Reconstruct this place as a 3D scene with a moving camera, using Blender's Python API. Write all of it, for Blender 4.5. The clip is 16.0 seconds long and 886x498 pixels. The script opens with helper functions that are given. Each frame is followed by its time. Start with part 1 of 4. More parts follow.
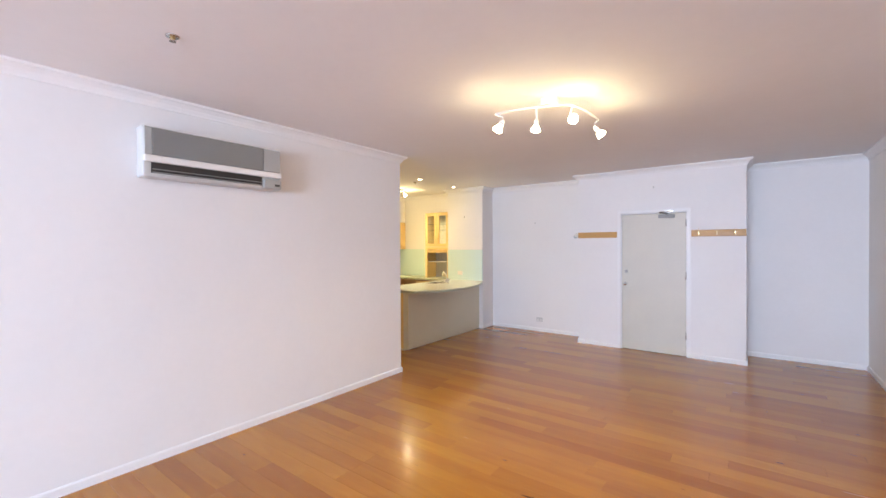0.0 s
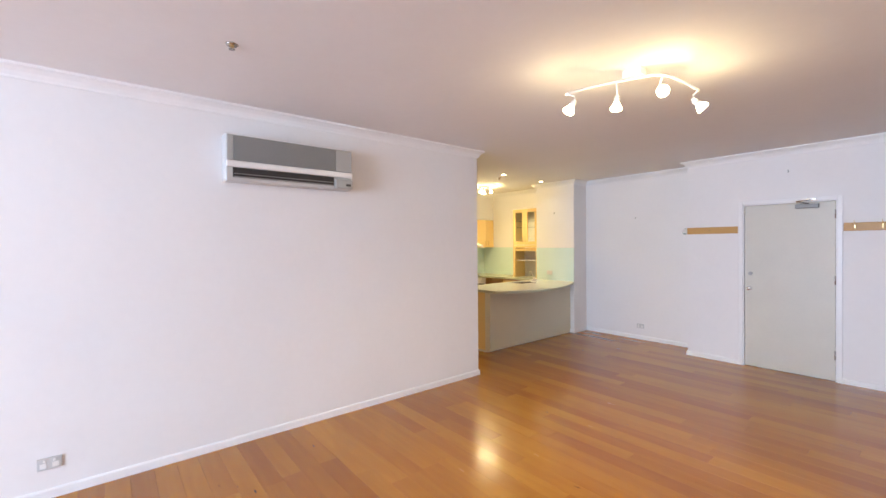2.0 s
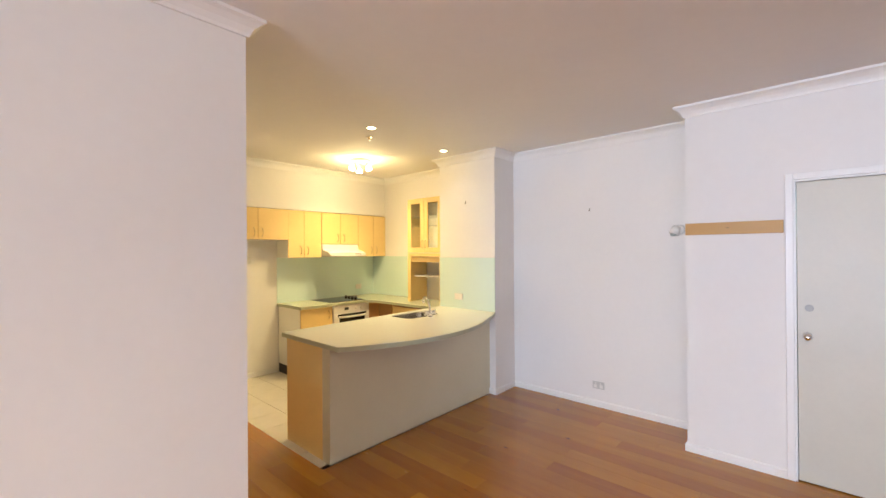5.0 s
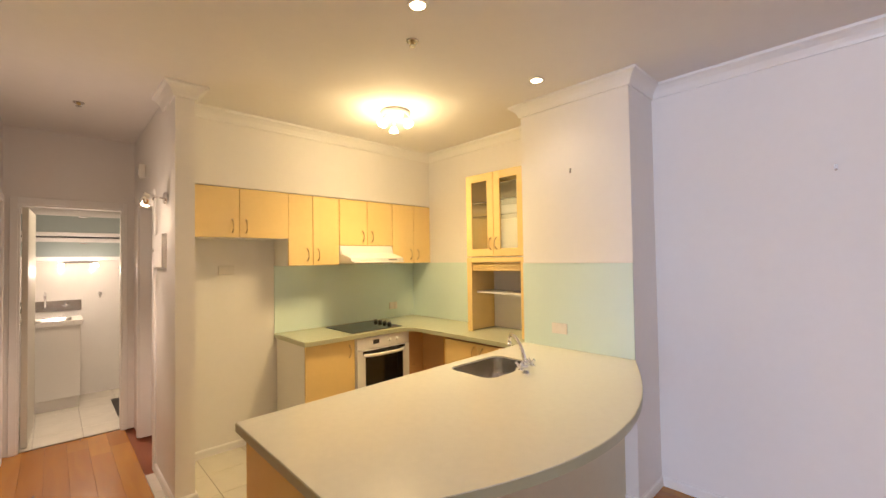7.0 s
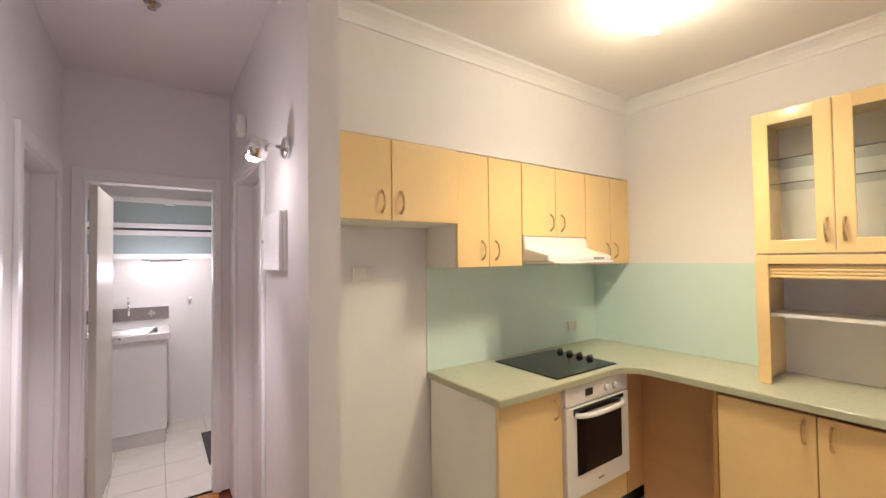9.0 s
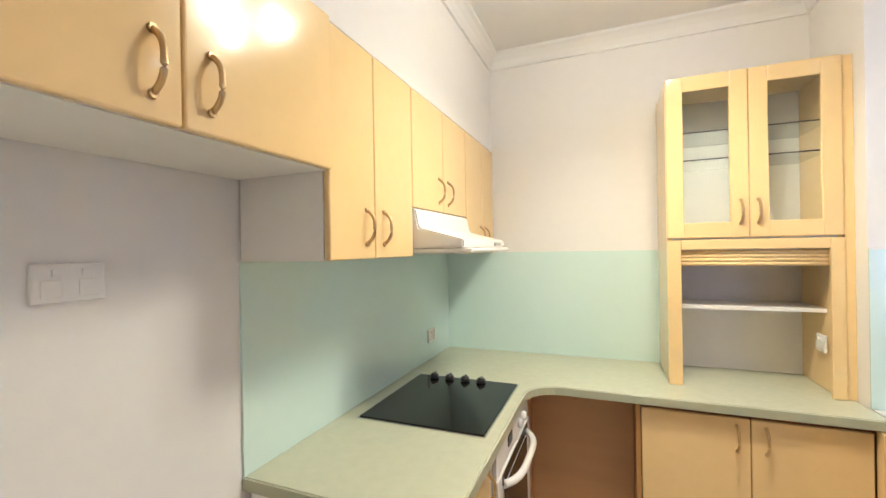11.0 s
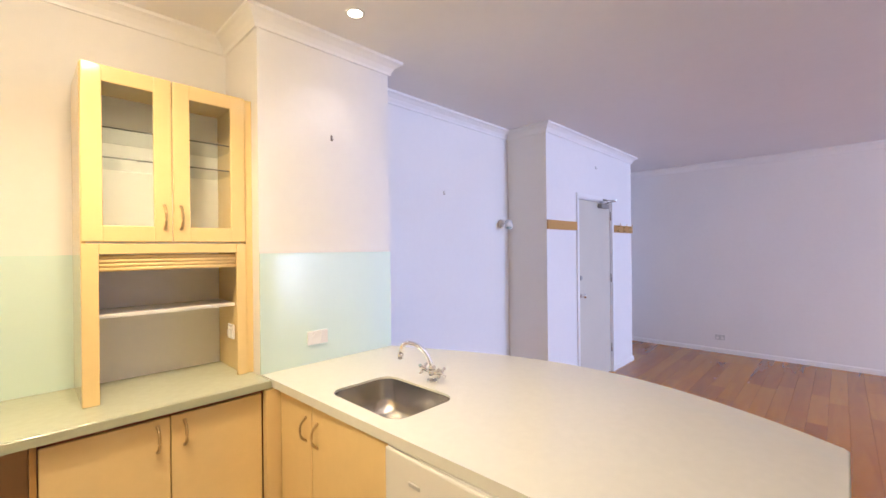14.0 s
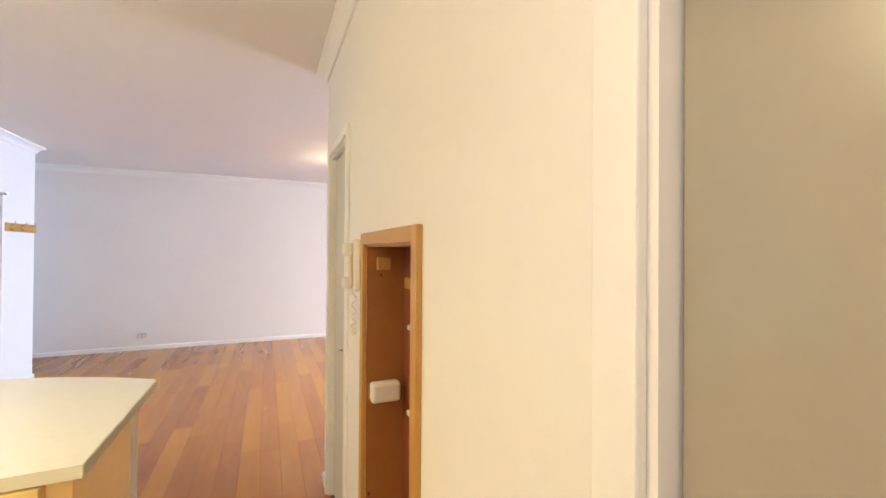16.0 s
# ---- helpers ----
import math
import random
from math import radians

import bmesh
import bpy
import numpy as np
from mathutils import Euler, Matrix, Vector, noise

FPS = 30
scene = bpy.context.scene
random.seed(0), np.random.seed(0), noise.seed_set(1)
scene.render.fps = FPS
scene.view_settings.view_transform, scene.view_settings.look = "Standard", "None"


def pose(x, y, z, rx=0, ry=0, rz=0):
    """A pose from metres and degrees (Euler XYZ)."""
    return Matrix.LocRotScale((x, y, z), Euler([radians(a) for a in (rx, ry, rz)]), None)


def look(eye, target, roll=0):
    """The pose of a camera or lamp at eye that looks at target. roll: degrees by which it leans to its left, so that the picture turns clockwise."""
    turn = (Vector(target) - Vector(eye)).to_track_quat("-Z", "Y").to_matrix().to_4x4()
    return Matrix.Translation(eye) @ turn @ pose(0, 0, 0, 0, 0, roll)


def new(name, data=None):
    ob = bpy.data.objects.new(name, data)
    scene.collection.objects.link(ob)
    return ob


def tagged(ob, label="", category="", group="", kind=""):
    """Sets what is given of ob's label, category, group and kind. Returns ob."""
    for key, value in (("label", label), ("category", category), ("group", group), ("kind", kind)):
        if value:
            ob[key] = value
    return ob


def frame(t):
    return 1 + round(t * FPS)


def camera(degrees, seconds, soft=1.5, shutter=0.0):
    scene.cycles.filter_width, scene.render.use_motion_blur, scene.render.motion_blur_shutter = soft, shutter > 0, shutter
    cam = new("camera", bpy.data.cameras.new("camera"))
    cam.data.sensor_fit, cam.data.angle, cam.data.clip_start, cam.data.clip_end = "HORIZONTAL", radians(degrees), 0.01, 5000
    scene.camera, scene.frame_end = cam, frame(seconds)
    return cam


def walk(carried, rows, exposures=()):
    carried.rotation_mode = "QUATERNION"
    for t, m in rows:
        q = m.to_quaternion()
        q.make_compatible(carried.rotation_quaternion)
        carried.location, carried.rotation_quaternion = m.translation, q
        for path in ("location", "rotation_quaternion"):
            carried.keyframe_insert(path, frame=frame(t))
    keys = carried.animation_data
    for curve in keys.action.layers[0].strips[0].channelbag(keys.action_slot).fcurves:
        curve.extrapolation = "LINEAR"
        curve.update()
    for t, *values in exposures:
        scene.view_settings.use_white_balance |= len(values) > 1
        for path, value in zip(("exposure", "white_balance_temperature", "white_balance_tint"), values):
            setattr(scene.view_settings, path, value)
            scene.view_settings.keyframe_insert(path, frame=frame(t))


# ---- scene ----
cam = camera(94.5, 16.0)
PATH = [
    (0, (1.148, 0.393, 1.601), (-0.054, 1.991, 1.583), -0.3),
    (0.5, (1.361, 0.282, 1.591), (-0.194, 1.538, 1.577), -0.3),
    (1, (1.444, 0.253, 1.611), (-0.127, 1.491, 1.592), -0.4),
    (1.5, (1.369, 0.394, 1.592), (-0.199, 1.635, 1.569), -0.5),
    (2, (1.206, 0.739, 1.596), (-0.346, 2.0, 1.573), -0.5),
    (2.5, (1.002, 1.139, 1.579), (-0.509, 2.45, 1.561), -0.5),
    (3, (0.817, 1.65, 1.586), (-0.636, 3.024, 1.567), -0.4),
    (3.5, (0.552, 2.107, 1.581), (-0.835, 3.548, 1.574), -0.5),
    (4, (0.306, 2.552, 1.626), (-1.044, 4.027, 1.614), -0.5),
    (4.2, (0.187, 2.718, 1.619), (-1.147, 4.208, 1.611), -0.5),
    (6.3, (-1.368, 4.238, 1.564), (-2.73, 5.702, 1.607), -0.9),
    (6.5, (-1.515, 4.333, 1.556), (-2.896, 5.778, 1.598), -0.9),
    (7, (-1.937, 4.512, 1.556), (-3.384, 5.891, 1.604), -0.9),
    (7.5, (-2.382, 4.601, 1.561), (-3.918, 5.881, 1.62), -0.9),
    (8, (-2.817, 4.628, 1.591), (-4.429, 5.812, 1.636), -0.7),
    (8.2, (-2.986, 4.627, 1.587), (-4.627, 5.769, 1.637), -0.7),
    (10.3, (-4.47, 4.874, 1.539), (-6.076, 6.064, 1.598), -1.0),
    (10.5, (-4.558, 4.925, 1.553), (-6.004, 6.306, 1.579), -1.2),
    (11, (-4.703, 5.1, 1.542), (-5.447, 6.957, 1.541), -1.0),
    (11.5, (-4.785, 5.232, 1.556), (-4.717, 7.231, 1.538), -0.9),
    (12, (-4.767, 5.27, 1.555), (-4.185, 7.184, 1.533), -0.8),
    (12.5, (-4.737, 5.255, 1.558), (-3.941, 7.09, 1.533), -0.9),
    (13, (-4.656, 5.239, 1.53), (-3.621, 6.95, 1.529), -0.7),
    (13.5, (-4.615, 5.182, 1.523), (-3.33, 6.715, 1.523), -0.7),
    (14, (-4.613, 5.059, 1.527), (-3.178, 6.451, 1.525), -0.6),
    (14.5, (-4.691, 4.863, 1.529), (-3.051, 6.008, 1.529), -0.7),
    (15, (-4.814, 4.693, 1.535), (-2.926, 5.352, 1.526), -0.6),
    (15.2, (-4.866, 4.662, 1.554), (-2.905, 5.052, 1.515), -0.8),
    (15.5, (-4.926, 4.637, 1.552), (-2.927, 4.563, 1.538), -0.6),
    (16, (-5.194, 4.578, 1.519), (-3.358, 3.786, 1.533), 0.4),
]
# the picture's brightness and white balance along the way
LOOKS = [(0, 0.36, 6000, 11), (0.5, 0.17, 6000, 10), (1.5, 0.2, 6000, 10), (2.5, 0.34, 6200, 10), (4.2, 0.4, 6250, 9), (6.5, 0.2, 6500, 15), (7.2, 0.07, 6350, 20), (8, 0.12, 5350, 26), (10.5, 0.06, 4700, 19), (11, 0.3, 4500, 20), (11.5, 0.3, 4600, 27), (12.5, 0.34, 5150, 29), (14.5, 0.45, 5250, 21), (15.5, 0.82, 5600, 15), (16, 0.95, 5650, 8)]
walk(cam, [(t, look(eye, target, roll)) for t, eye, target, roll in PATH], LOOKS)

# ---- light ----
world = bpy.data.worlds.new("world")
scene.world = world
world.use_nodes = True
wn = world.node_tree.nodes
sky = wn.new("ShaderNodeTexSky")
sky.sky_type = "NISHITA"
sky.sun_disc = False
sky.sun_elevation, sky.sun_rotation = radians(40), radians(150)
world.node_tree.links.new(sky.outputs[0], wn["Background"].inputs[0])
wn["Background"].inputs[1].default_value = 0.1

CEIL = 2.72
SOUTH = -6.6


def lamp(name, kind, place, power, colour, size=0.03, cone=150):
    d = bpy.data.lights.new(name, kind)
    d.energy, d.color = power, colour
    o = new(name, d)
    o.location = place
    if kind == "POINT":
        d.shadow_soft_size = size
    if kind == "SPOT":
        d.shadow_soft_size, d.spot_size, d.spot_blend = size, radians(cone), 1.0
    return o


DAY = lamp("window_daylight", "AREA", (0.55, SOUTH + 0.06, 1.36), 600, (0.64, 0.77, 1.0))
DAY.data.shape, DAY.data.size, DAY.data.size_y = "RECTANGLE", 3.0, 2.4
DAY.matrix_world = look((0.55, SOUTH + 0.06, 1.36), (0.55, 5, 1.36))
WARM = (1.0, 0.755, 0.35)

# ---- materials ----


def mat(name, colour, rough=0.5, metal=0.0, vary=0.06, scale=3.0, bump=0.0, bump_scale=120.0, coat=0.0, emit=0.0, spec=0.5, stretch=(1, 1, 1)):
    m = bpy.data.materials.new(name)
    m.use_nodes = True
    nt = m.node_tree
    b = nt.nodes["Principled BSDF"]
    b.inputs["Roughness"].default_value = rough
    b.inputs["Metallic"].default_value = metal
    b.inputs["Coat Weight"].default_value = coat
    b.inputs["Coat Roughness"].default_value = 0.08
    b.inputs["Specular IOR Level"].default_value = spec
    c = (*colour, 1)
    tc = nt.nodes.new("ShaderNodeTexCoord")
    mp = nt.nodes.new("ShaderNodeMapping")
    mp.inputs["Scale"].default_value = stretch
    nt.links.new(tc.outputs["Object"], mp.inputs[0])
    n1 = nt.nodes.new("ShaderNodeTexNoise")
    n1.inputs["Scale"].default_value, n1.inputs["Detail"].default_value = scale, 6
    n2 = nt.nodes.new("ShaderNodeTexNoise")
    n2.inputs["Scale"].default_value, n2.inputs["Detail"].default_value = scale * 14, 3
    for n in (n1, n2):
        nt.links.new(mp.outputs[0], n.inputs["Vector"])
    add = nt.nodes.new("ShaderNodeMath")
    add.operation = "MULTIPLY_ADD"
    nt.links.new(n2.outputs[0], add.inputs[0])
    add.inputs[1].default_value = 0.5
    nt.links.new(n1.outputs[0], add.inputs[2])
    ramp = nt.nodes.new("ShaderNodeValToRGB")
    ramp.color_ramp.elements[0].position, ramp.color_ramp.elements[1].position = 0.45, 1.05
    ramp.color_ramp.elements[0].color = tuple(max(0, k * (1 - vary)) for k in colour) + (1,)
    ramp.color_ramp.elements[1].color = tuple(min(1, k * (1 + vary)) for k in colour) + (1,)
    nt.links.new(add.outputs[0], ramp.inputs[0])
    nt.links.new(ramp.outputs[0], b.inputs["Base Color"])
    if bump:
        nb = nt.nodes.new("ShaderNodeTexNoise")
        nb.inputs["Scale"].default_value, nb.inputs["Detail"].default_value = bump_scale, 4
        nt.links.new(tc.outputs["Object"], nb.inputs["Vector"])
        bp = nt.nodes.new("ShaderNodeBump")
        bp.inputs["Strength"].default_value, bp.inputs["Distance"].default_value = bump, 0.002
        nt.links.new(nb.outputs[0], bp.inputs["Height"])
        nt.links.new(bp.outputs[0], b.inputs["Normal"])
    if emit:
        b.inputs["Emission Color"].default_value = c
        b.inputs["Emission Strength"].default_value = emit
    return m


def wood(name, dark, mid, light, rough, coat=0.0):
    """Boards with grain along x; each board takes its own tone."""
    m = mat(name, mid, rough, coat=coat)
    nt = m.node_tree
    b = nt.nodes["Principled BSDF"]
    tc = nt.nodes.new("ShaderNodeTexCoord")
    info = nt.nodes.new("ShaderNodeObjectInfo")
    off = nt.nodes.new("ShaderNodeVectorMath")
    off.operation = "MULTIPLY_ADD"
    off.inputs[1].default_value = (37, 53, 11)
    nt.links.new(info.outputs["Random"], off.inputs[0])
    nt.links.new(tc.outputs["Object"], off.inputs[2])
    mp = nt.nodes.new("ShaderNodeMapping")
    mp.inputs["Scale"].default_value = (0.9, 7, 7)
    nt.links.new(off.outputs[0], mp.inputs[0])
    g = nt.nodes.new("ShaderNodeTexNoise")
    g.inputs["Scale"].default_value, g.inputs["Detail"].default_value, g.inputs["Distortion"].default_value = 1.6, 8, 0.7
    nt.links.new(mp.outputs[0], g.inputs["Vector"])
    mix = nt.nodes.new("ShaderNodeMath")
    mix.operation = "MULTIPLY_ADD"
    mix.inputs[1].default_value = 0.33
    nt.links.new(info.outputs["Random"], mix.inputs[0])
    half = nt.nodes.new("ShaderNodeMath")
    half.operation = "MULTIPLY"
    half.inputs[1].default_value = 0.36
    nt.links.new(g.outputs[0], half.inputs[0])
    nt.links.new(half.outputs[0], mix.inputs[2])
    ramp = nt.nodes.new("ShaderNodeValToRGB")
    e = ramp.color_ramp.elements
    e[0].position, e[0].color = 0.12, (*dark, 1)
    e[1].position, e[1].color = 0.85, (*light, 1)
    k = e.new(0.5)
    k.color = (*mid, 1)
    nt.links.new(mix.outputs[0], ramp.inputs[0])
    # dark gum flecks
    v = nt.nodes.new("ShaderNodeTexNoise")
    v.inputs["Scale"].default_value = 1.0
    mp2 = nt.nodes.new("ShaderNodeMapping")
    mp2.inputs["Scale"].default_value = (5, 22, 22)
    nt.links.new(off.outputs[0], mp2.inputs[0])
    nt.links.new(mp2.outputs[0], v.inputs["Vector"])
    r2 = nt.nodes.new("ShaderNodeValToRGB")
    r2.color_ramp.elements[0].position, r2.color_ramp.elements[1].position = 0.75, 0.775
    nt.links.new(v.outputs[0], r2.inputs[0])
    mc = nt.nodes.new("ShaderNodeMix")
    mc.data_type = "RGBA"
    mc.inputs["B"].default_value = tuple(k * 0.3 for k in dark) + (1,)
    nt.links.new(r2.outputs[0], mc.inputs["Factor"])
    nt.links.new(ramp.outputs[0], mc.inputs["A"])
    nt.links.new(mc.outputs["Result"], b.inputs["Base Color"])
    rr = nt.nodes.new("ShaderNodeMapRange")
    rr.inputs["To Min"].default_value, rr.inputs["To Max"].default_value = rough * 0.75, rough * 1.35
    nt.links.new(g.outputs[0], rr.inputs[0])
    nt.links.new(rr.outputs[0], b.inputs["Roughness"])
    return m


M_WALL = mat("wall_paint", (0.82, 0.80, 0.775), 0.6, vary=0.02, scale=1.5, bump=0.12, bump_scale=160)
M_CEIL = mat("ceiling_paint", (0.80, 0.78, 0.77), 0.8, vary=0.02, scale=1.2, bump=0.1)
M_TRIM = mat("trim_paint", (0.84, 0.83, 0.81), 0.35, vary=0.02, bump=0.03, bump_scale=60)
M_BAR = mat("cream_bar_paint", (0.66, 0.62, 0.47), 0.45, vary=0.03, bump=0.06, bump_scale=120)
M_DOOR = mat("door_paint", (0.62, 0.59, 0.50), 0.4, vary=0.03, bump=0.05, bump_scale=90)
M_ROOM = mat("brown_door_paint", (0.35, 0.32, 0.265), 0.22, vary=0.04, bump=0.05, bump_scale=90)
M_FLOOR = wood("timber_floor", (0.30, 0.10, 0.008), (0.45, 0.187, 0.014), (0.60, 0.30, 0.032), 0.23, coat=0.22)
M_PINE = wood("stained_timber", (0.42, 0.22, 0.05), (0.54, 0.30, 0.075), (0.62, 0.37, 0.11), 0.4)
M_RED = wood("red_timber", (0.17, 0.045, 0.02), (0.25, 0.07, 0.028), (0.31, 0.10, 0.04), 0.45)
M_LAM = mat("cream_laminate", (0.83, 0.61, 0.26), 0.16, vary=0.035, scale=2.0, bump=0.02, bump_scale=14, coat=0.4)
M_CARC = mat("white_melamine", (0.84, 0.82, 0.77), 0.35, vary=0.02)
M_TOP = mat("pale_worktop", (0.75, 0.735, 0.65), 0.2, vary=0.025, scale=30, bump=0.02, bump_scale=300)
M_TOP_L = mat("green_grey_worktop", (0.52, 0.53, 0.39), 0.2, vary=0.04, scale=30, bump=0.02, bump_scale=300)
M_EDGE = mat("olive_edge_band", (0.42, 0.43, 0.29), 0.3, vary=0.03)
M_SPLASH = mat("aqua_splashback", (0.67, 0.82, 0.775), 0.1, vary=0.015, scale=1.5, coat=0.3)
M_BLACK = mat("black_glass", (0.008, 0.008, 0.009), 0.06, vary=0.1)
M_BPLAST = mat("black_plastic", (0.02, 0.02, 0.022), 0.35, vary=0.1)
M_WHITE = mat("white_enamel", (0.82, 0.80, 0.76), 0.22, vary=0.015)
M_PLAST = mat("cream_plastic", (0.78, 0.75, 0.68), 0.35, vary=0.02)
M_CHROME = mat("chrome", (0.85, 0.85, 0.86), 0.07, metal=1.0, vary=0.01)
M_STEEL = mat("brushed_steel", (0.55, 0.53, 0.50), 0.26, metal=1.0, vary=0.08, scale=30)
M_BRASS = mat("satin_brass", (0.60, 0.44, 0.21), 0.33, metal=1.0, vary=0.05, scale=30)
M_GREY = mat("silver_grey_plastic", (0.27, 0.267, 0.25), 0.42, vary=0.04, scale=8)
M_LGREY = mat("pale_grey_plastic", (0.56, 0.555, 0.53), 0.38, vary=0.02)
M_MGREY = mat("mid_grey_plastic", (0.40, 0.395, 0.37), 0.4, vary=0.03)
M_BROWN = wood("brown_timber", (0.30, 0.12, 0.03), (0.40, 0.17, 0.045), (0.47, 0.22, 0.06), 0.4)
M_TAN = wood("tan_panel", (0.46, 0.25, 0.10), (0.56, 0.33, 0.14), (0.62, 0.38, 0.18), 0.4)
M_DARK = mat("dark_vent", (0.03, 0.027, 0.025), 0.6, vary=0.1)
M_TILE = mat("cream_floor_tile", (0.68, 0.64, 0.55), 0.2, vary=0.05, scale=6, bump=0.04)
M_WTILE = mat("white_wall_tile", (0.82, 0.79, 0.75), 0.1, vary=0.02, scale=5)
M_GROUT = mat("grout", (0.45, 0.42, 0.37), 0.8, vary=0.1, scale=20)
M_KICK = mat("dark_kickboard", (0.02, 0.02, 0.025), 0.4, vary=0.1)
M_FROST = mat("frosted_glass", (0.34, 0.40, 0.38), 0.3, vary=0.03)
M_BULB = mat("lit_bulb", (1.0, 0.80, 0.45), 0.3, emit=30)
M_GRASS = mat("ground_paving", (0.25, 0.24, 0.22), 0.8, vary=0.15)

M_GLASS = bpy.data.materials.new("clear_glass")
M_GLASS.use_nodes = True
gb = M_GLASS.node_tree.nodes["Principled BSDF"]
gb.inputs["Base Color"].default_value = (0.93, 0.97, 0.95, 1)
gb.inputs["Transmission Weight"].default_value = 1.0
gb.inputs["Roughness"].default_value = 0.01
gb.inputs["IOR"].default_value = 1.45

# ---- mesh helpers ----


def B():
    return bmesh.new()


def merge(bm, tmp):
    me = bpy.data.meshes.new("tmp")
    tmp.to_mesh(me)
    tmp.free()
    bm.from_mesh(me)
    bpy.data.meshes.remove(me)
    return bm


def box(x0, x1, y0, y1, z0, z1, bev=0.0, bm=None, seg=2):
    t = bmesh.new()
    bmesh.ops.create_cube(t, size=1)
    for v in t.verts:
        v.co = ((x0 + x1) / 2 + v.co.x * (x1 - x0), (y0 + y1) / 2 + v.co.y * (y1 - y0), (z0 + z1) / 2 + v.co.z * (z1 - z0))
    if bev:
        bmesh.ops.bevel(t, geom=t.edges[:], offset=bev, segments=seg, profile=0.5, affect="EDGES")
    bmesh.ops.recalc_face_normals(t, faces=t.faces)
    return merge(bm, t) if bm else t


def cyl(p, axis, r0, r1, h, bm=None, seg=24, bev=0.0):
    """A cone or cylinder from p along axis."""
    t = bmesh.new()
    bmesh.ops.create_cone(t, cap_ends=True, segments=seg, radius1=r0, radius2=r1, depth=h)
    if bev:
        bmesh.ops.bevel(t, geom=[e for e in t.edges if any(len(f.verts) > 4 for f in e.link_faces)], offset=bev, segments=2, affect="EDGES")
    q = Vector((0, 0, 1)).rotation_difference(Vector(axis).normalized()).to_matrix().to_4x4()
    t.transform(Matrix.Translation(Vector(p) + Vector(axis).normalized() * h / 2) @ q)
    for f in t.faces:
        f.smooth = len(f.verts) == 4
    return merge(bm, t) if bm else t


def ball(p, r, bm=None, squash=(1, 1, 1)):
    t = bmesh.new()
    bmesh.ops.create_uvsphere(t, u_segments=18, v_segments=12, radius=r)
    t.transform(Matrix.Translation(p) @ Matrix.Diagonal((*squash, 1)))
    for f in t.faces:
        f.smooth = True
    return merge(bm, t) if bm else t


def tube(points, r, bm=None, seg=10, flat=1.0):
    t = bmesh.new()
    pts = [Vector(p) for p in points]
    rings = []
    for i, p in enumerate(pts):
        d = (pts[min(i + 1, len(pts) - 1)] - pts[max(i - 1, 0)]).normalized()
        a = d.cross(Vector((0, 0, 1)))
        if a.length < 0.05:
            a = d.cross(Vector((0, 1, 0)))
        a.normalize()
        b = d.cross(a).normalized()
        rad = r[i] if isinstance(r, (list, tuple)) else r
        rings.append([t.verts.new(p + rad * (math.cos(k * 2 * math.pi / seg) * a * flat + math.sin(k * 2 * math.pi / seg) * b)) for k in range(seg)])
    for r0, r1 in zip(rings, rings[1:]):
        for k in range(seg):
            t.faces.new((r0[k], r0[(k + 1) % seg], r1[(k + 1) % seg], r1[k])).smooth = True
    t.faces.new(rings[0][::-1])
    t.faces.new(rings[-1])
    bmesh.ops.recalc_face_normals(t, faces=t.faces)
    return merge(bm, t) if bm else t


def prism(outline, z0, z1, bev=0.0, bm=None):
    """An upright prism over a plan outline."""
    t = bmesh.new()
    f = t.faces.new([t.verts.new((x, y, z0)) for x, y in outline])
    ext = bmesh.ops.extrude_face_region(t, geom=[f])
    bmesh.ops.translate(t, vec=(0, 0, z1 - z0), verts=[v for v in ext["geom"] if isinstance(v, bmesh.types.BMVert)])
    bmesh.ops.recalc_face_normals(t, faces=t.faces)
    if bev:
        bmesh.ops.bevel(t, geom=[e for e in t.edges if abs(e.verts[0].co.z - e.verts[1].co.z) < 1e-6], offset=bev, segments=3, affect="EDGES")
    return merge(bm, t) if bm else t


def sweep(path, profile, closed_ends=True):
    """Sweeps (out, z) profile points along a plan path; out is to the right of the way, corners mitred."""
    t = bmesh.new()
    p = [Vector(q) for q in path]
    rings = []
    for i in range(len(p)):
        dirs = []
        if i > 0:
            dirs.append((p[i] - p[i - 1]).normalized())
        if i < len(p) - 1:
            dirs.append((p[i + 1] - p[i]).normalized())
        ns = [Vector((d.y, -d.x)) for d in dirs]
        n = ns[0] if len(ns) == 1 else (ns[0] + ns[1]) / (1 + ns[0].dot(ns[1]))
        rings.append([t.verts.new((p[i].x + n.x * o, p[i].y + n.y * o, z)) for o, z in profile])
    k = len(profile)
    for a, b in zip(rings, rings[1:]):
        for j in range(k):
            t.faces.new((a[j], a[(j + 1) % k], b[(j + 1) % k], b[j]))
    t.faces.new(rings[0])
    t.faces.new(rings[-1][::-1])
    bmesh.ops.recalc_face_normals(t, faces=t.faces)
    return t


def thing(name, place, label, category, group="", kind=""):
    o = new(name)
    o.location = place
    o.empty_display_size = 0.05
    return tagged(o, label, category, group, kind)


def root_place(o):
    while o.parent:
        o = o.parent
    return Vector(o.location)


def part(name, bm, material, parent, label="", m=None):
    """Links a bmesh, given in world places (or by m in a thing's own frame), as one mesh under a thing or part."""
    if m:
        bm.transform(m)
        bmesh.ops.recalc_face_normals(bm, faces=bm.faces)
    bm.transform(Matrix.Translation(-root_place(parent)))
    me = bpy.data.meshes.new(name)
    bm.to_mesh(me)
    bm.free()
    me.materials.append(material)
    o = new(name, me)
    o.parent = parent
    if label:
        tagged(o, label)
    return o


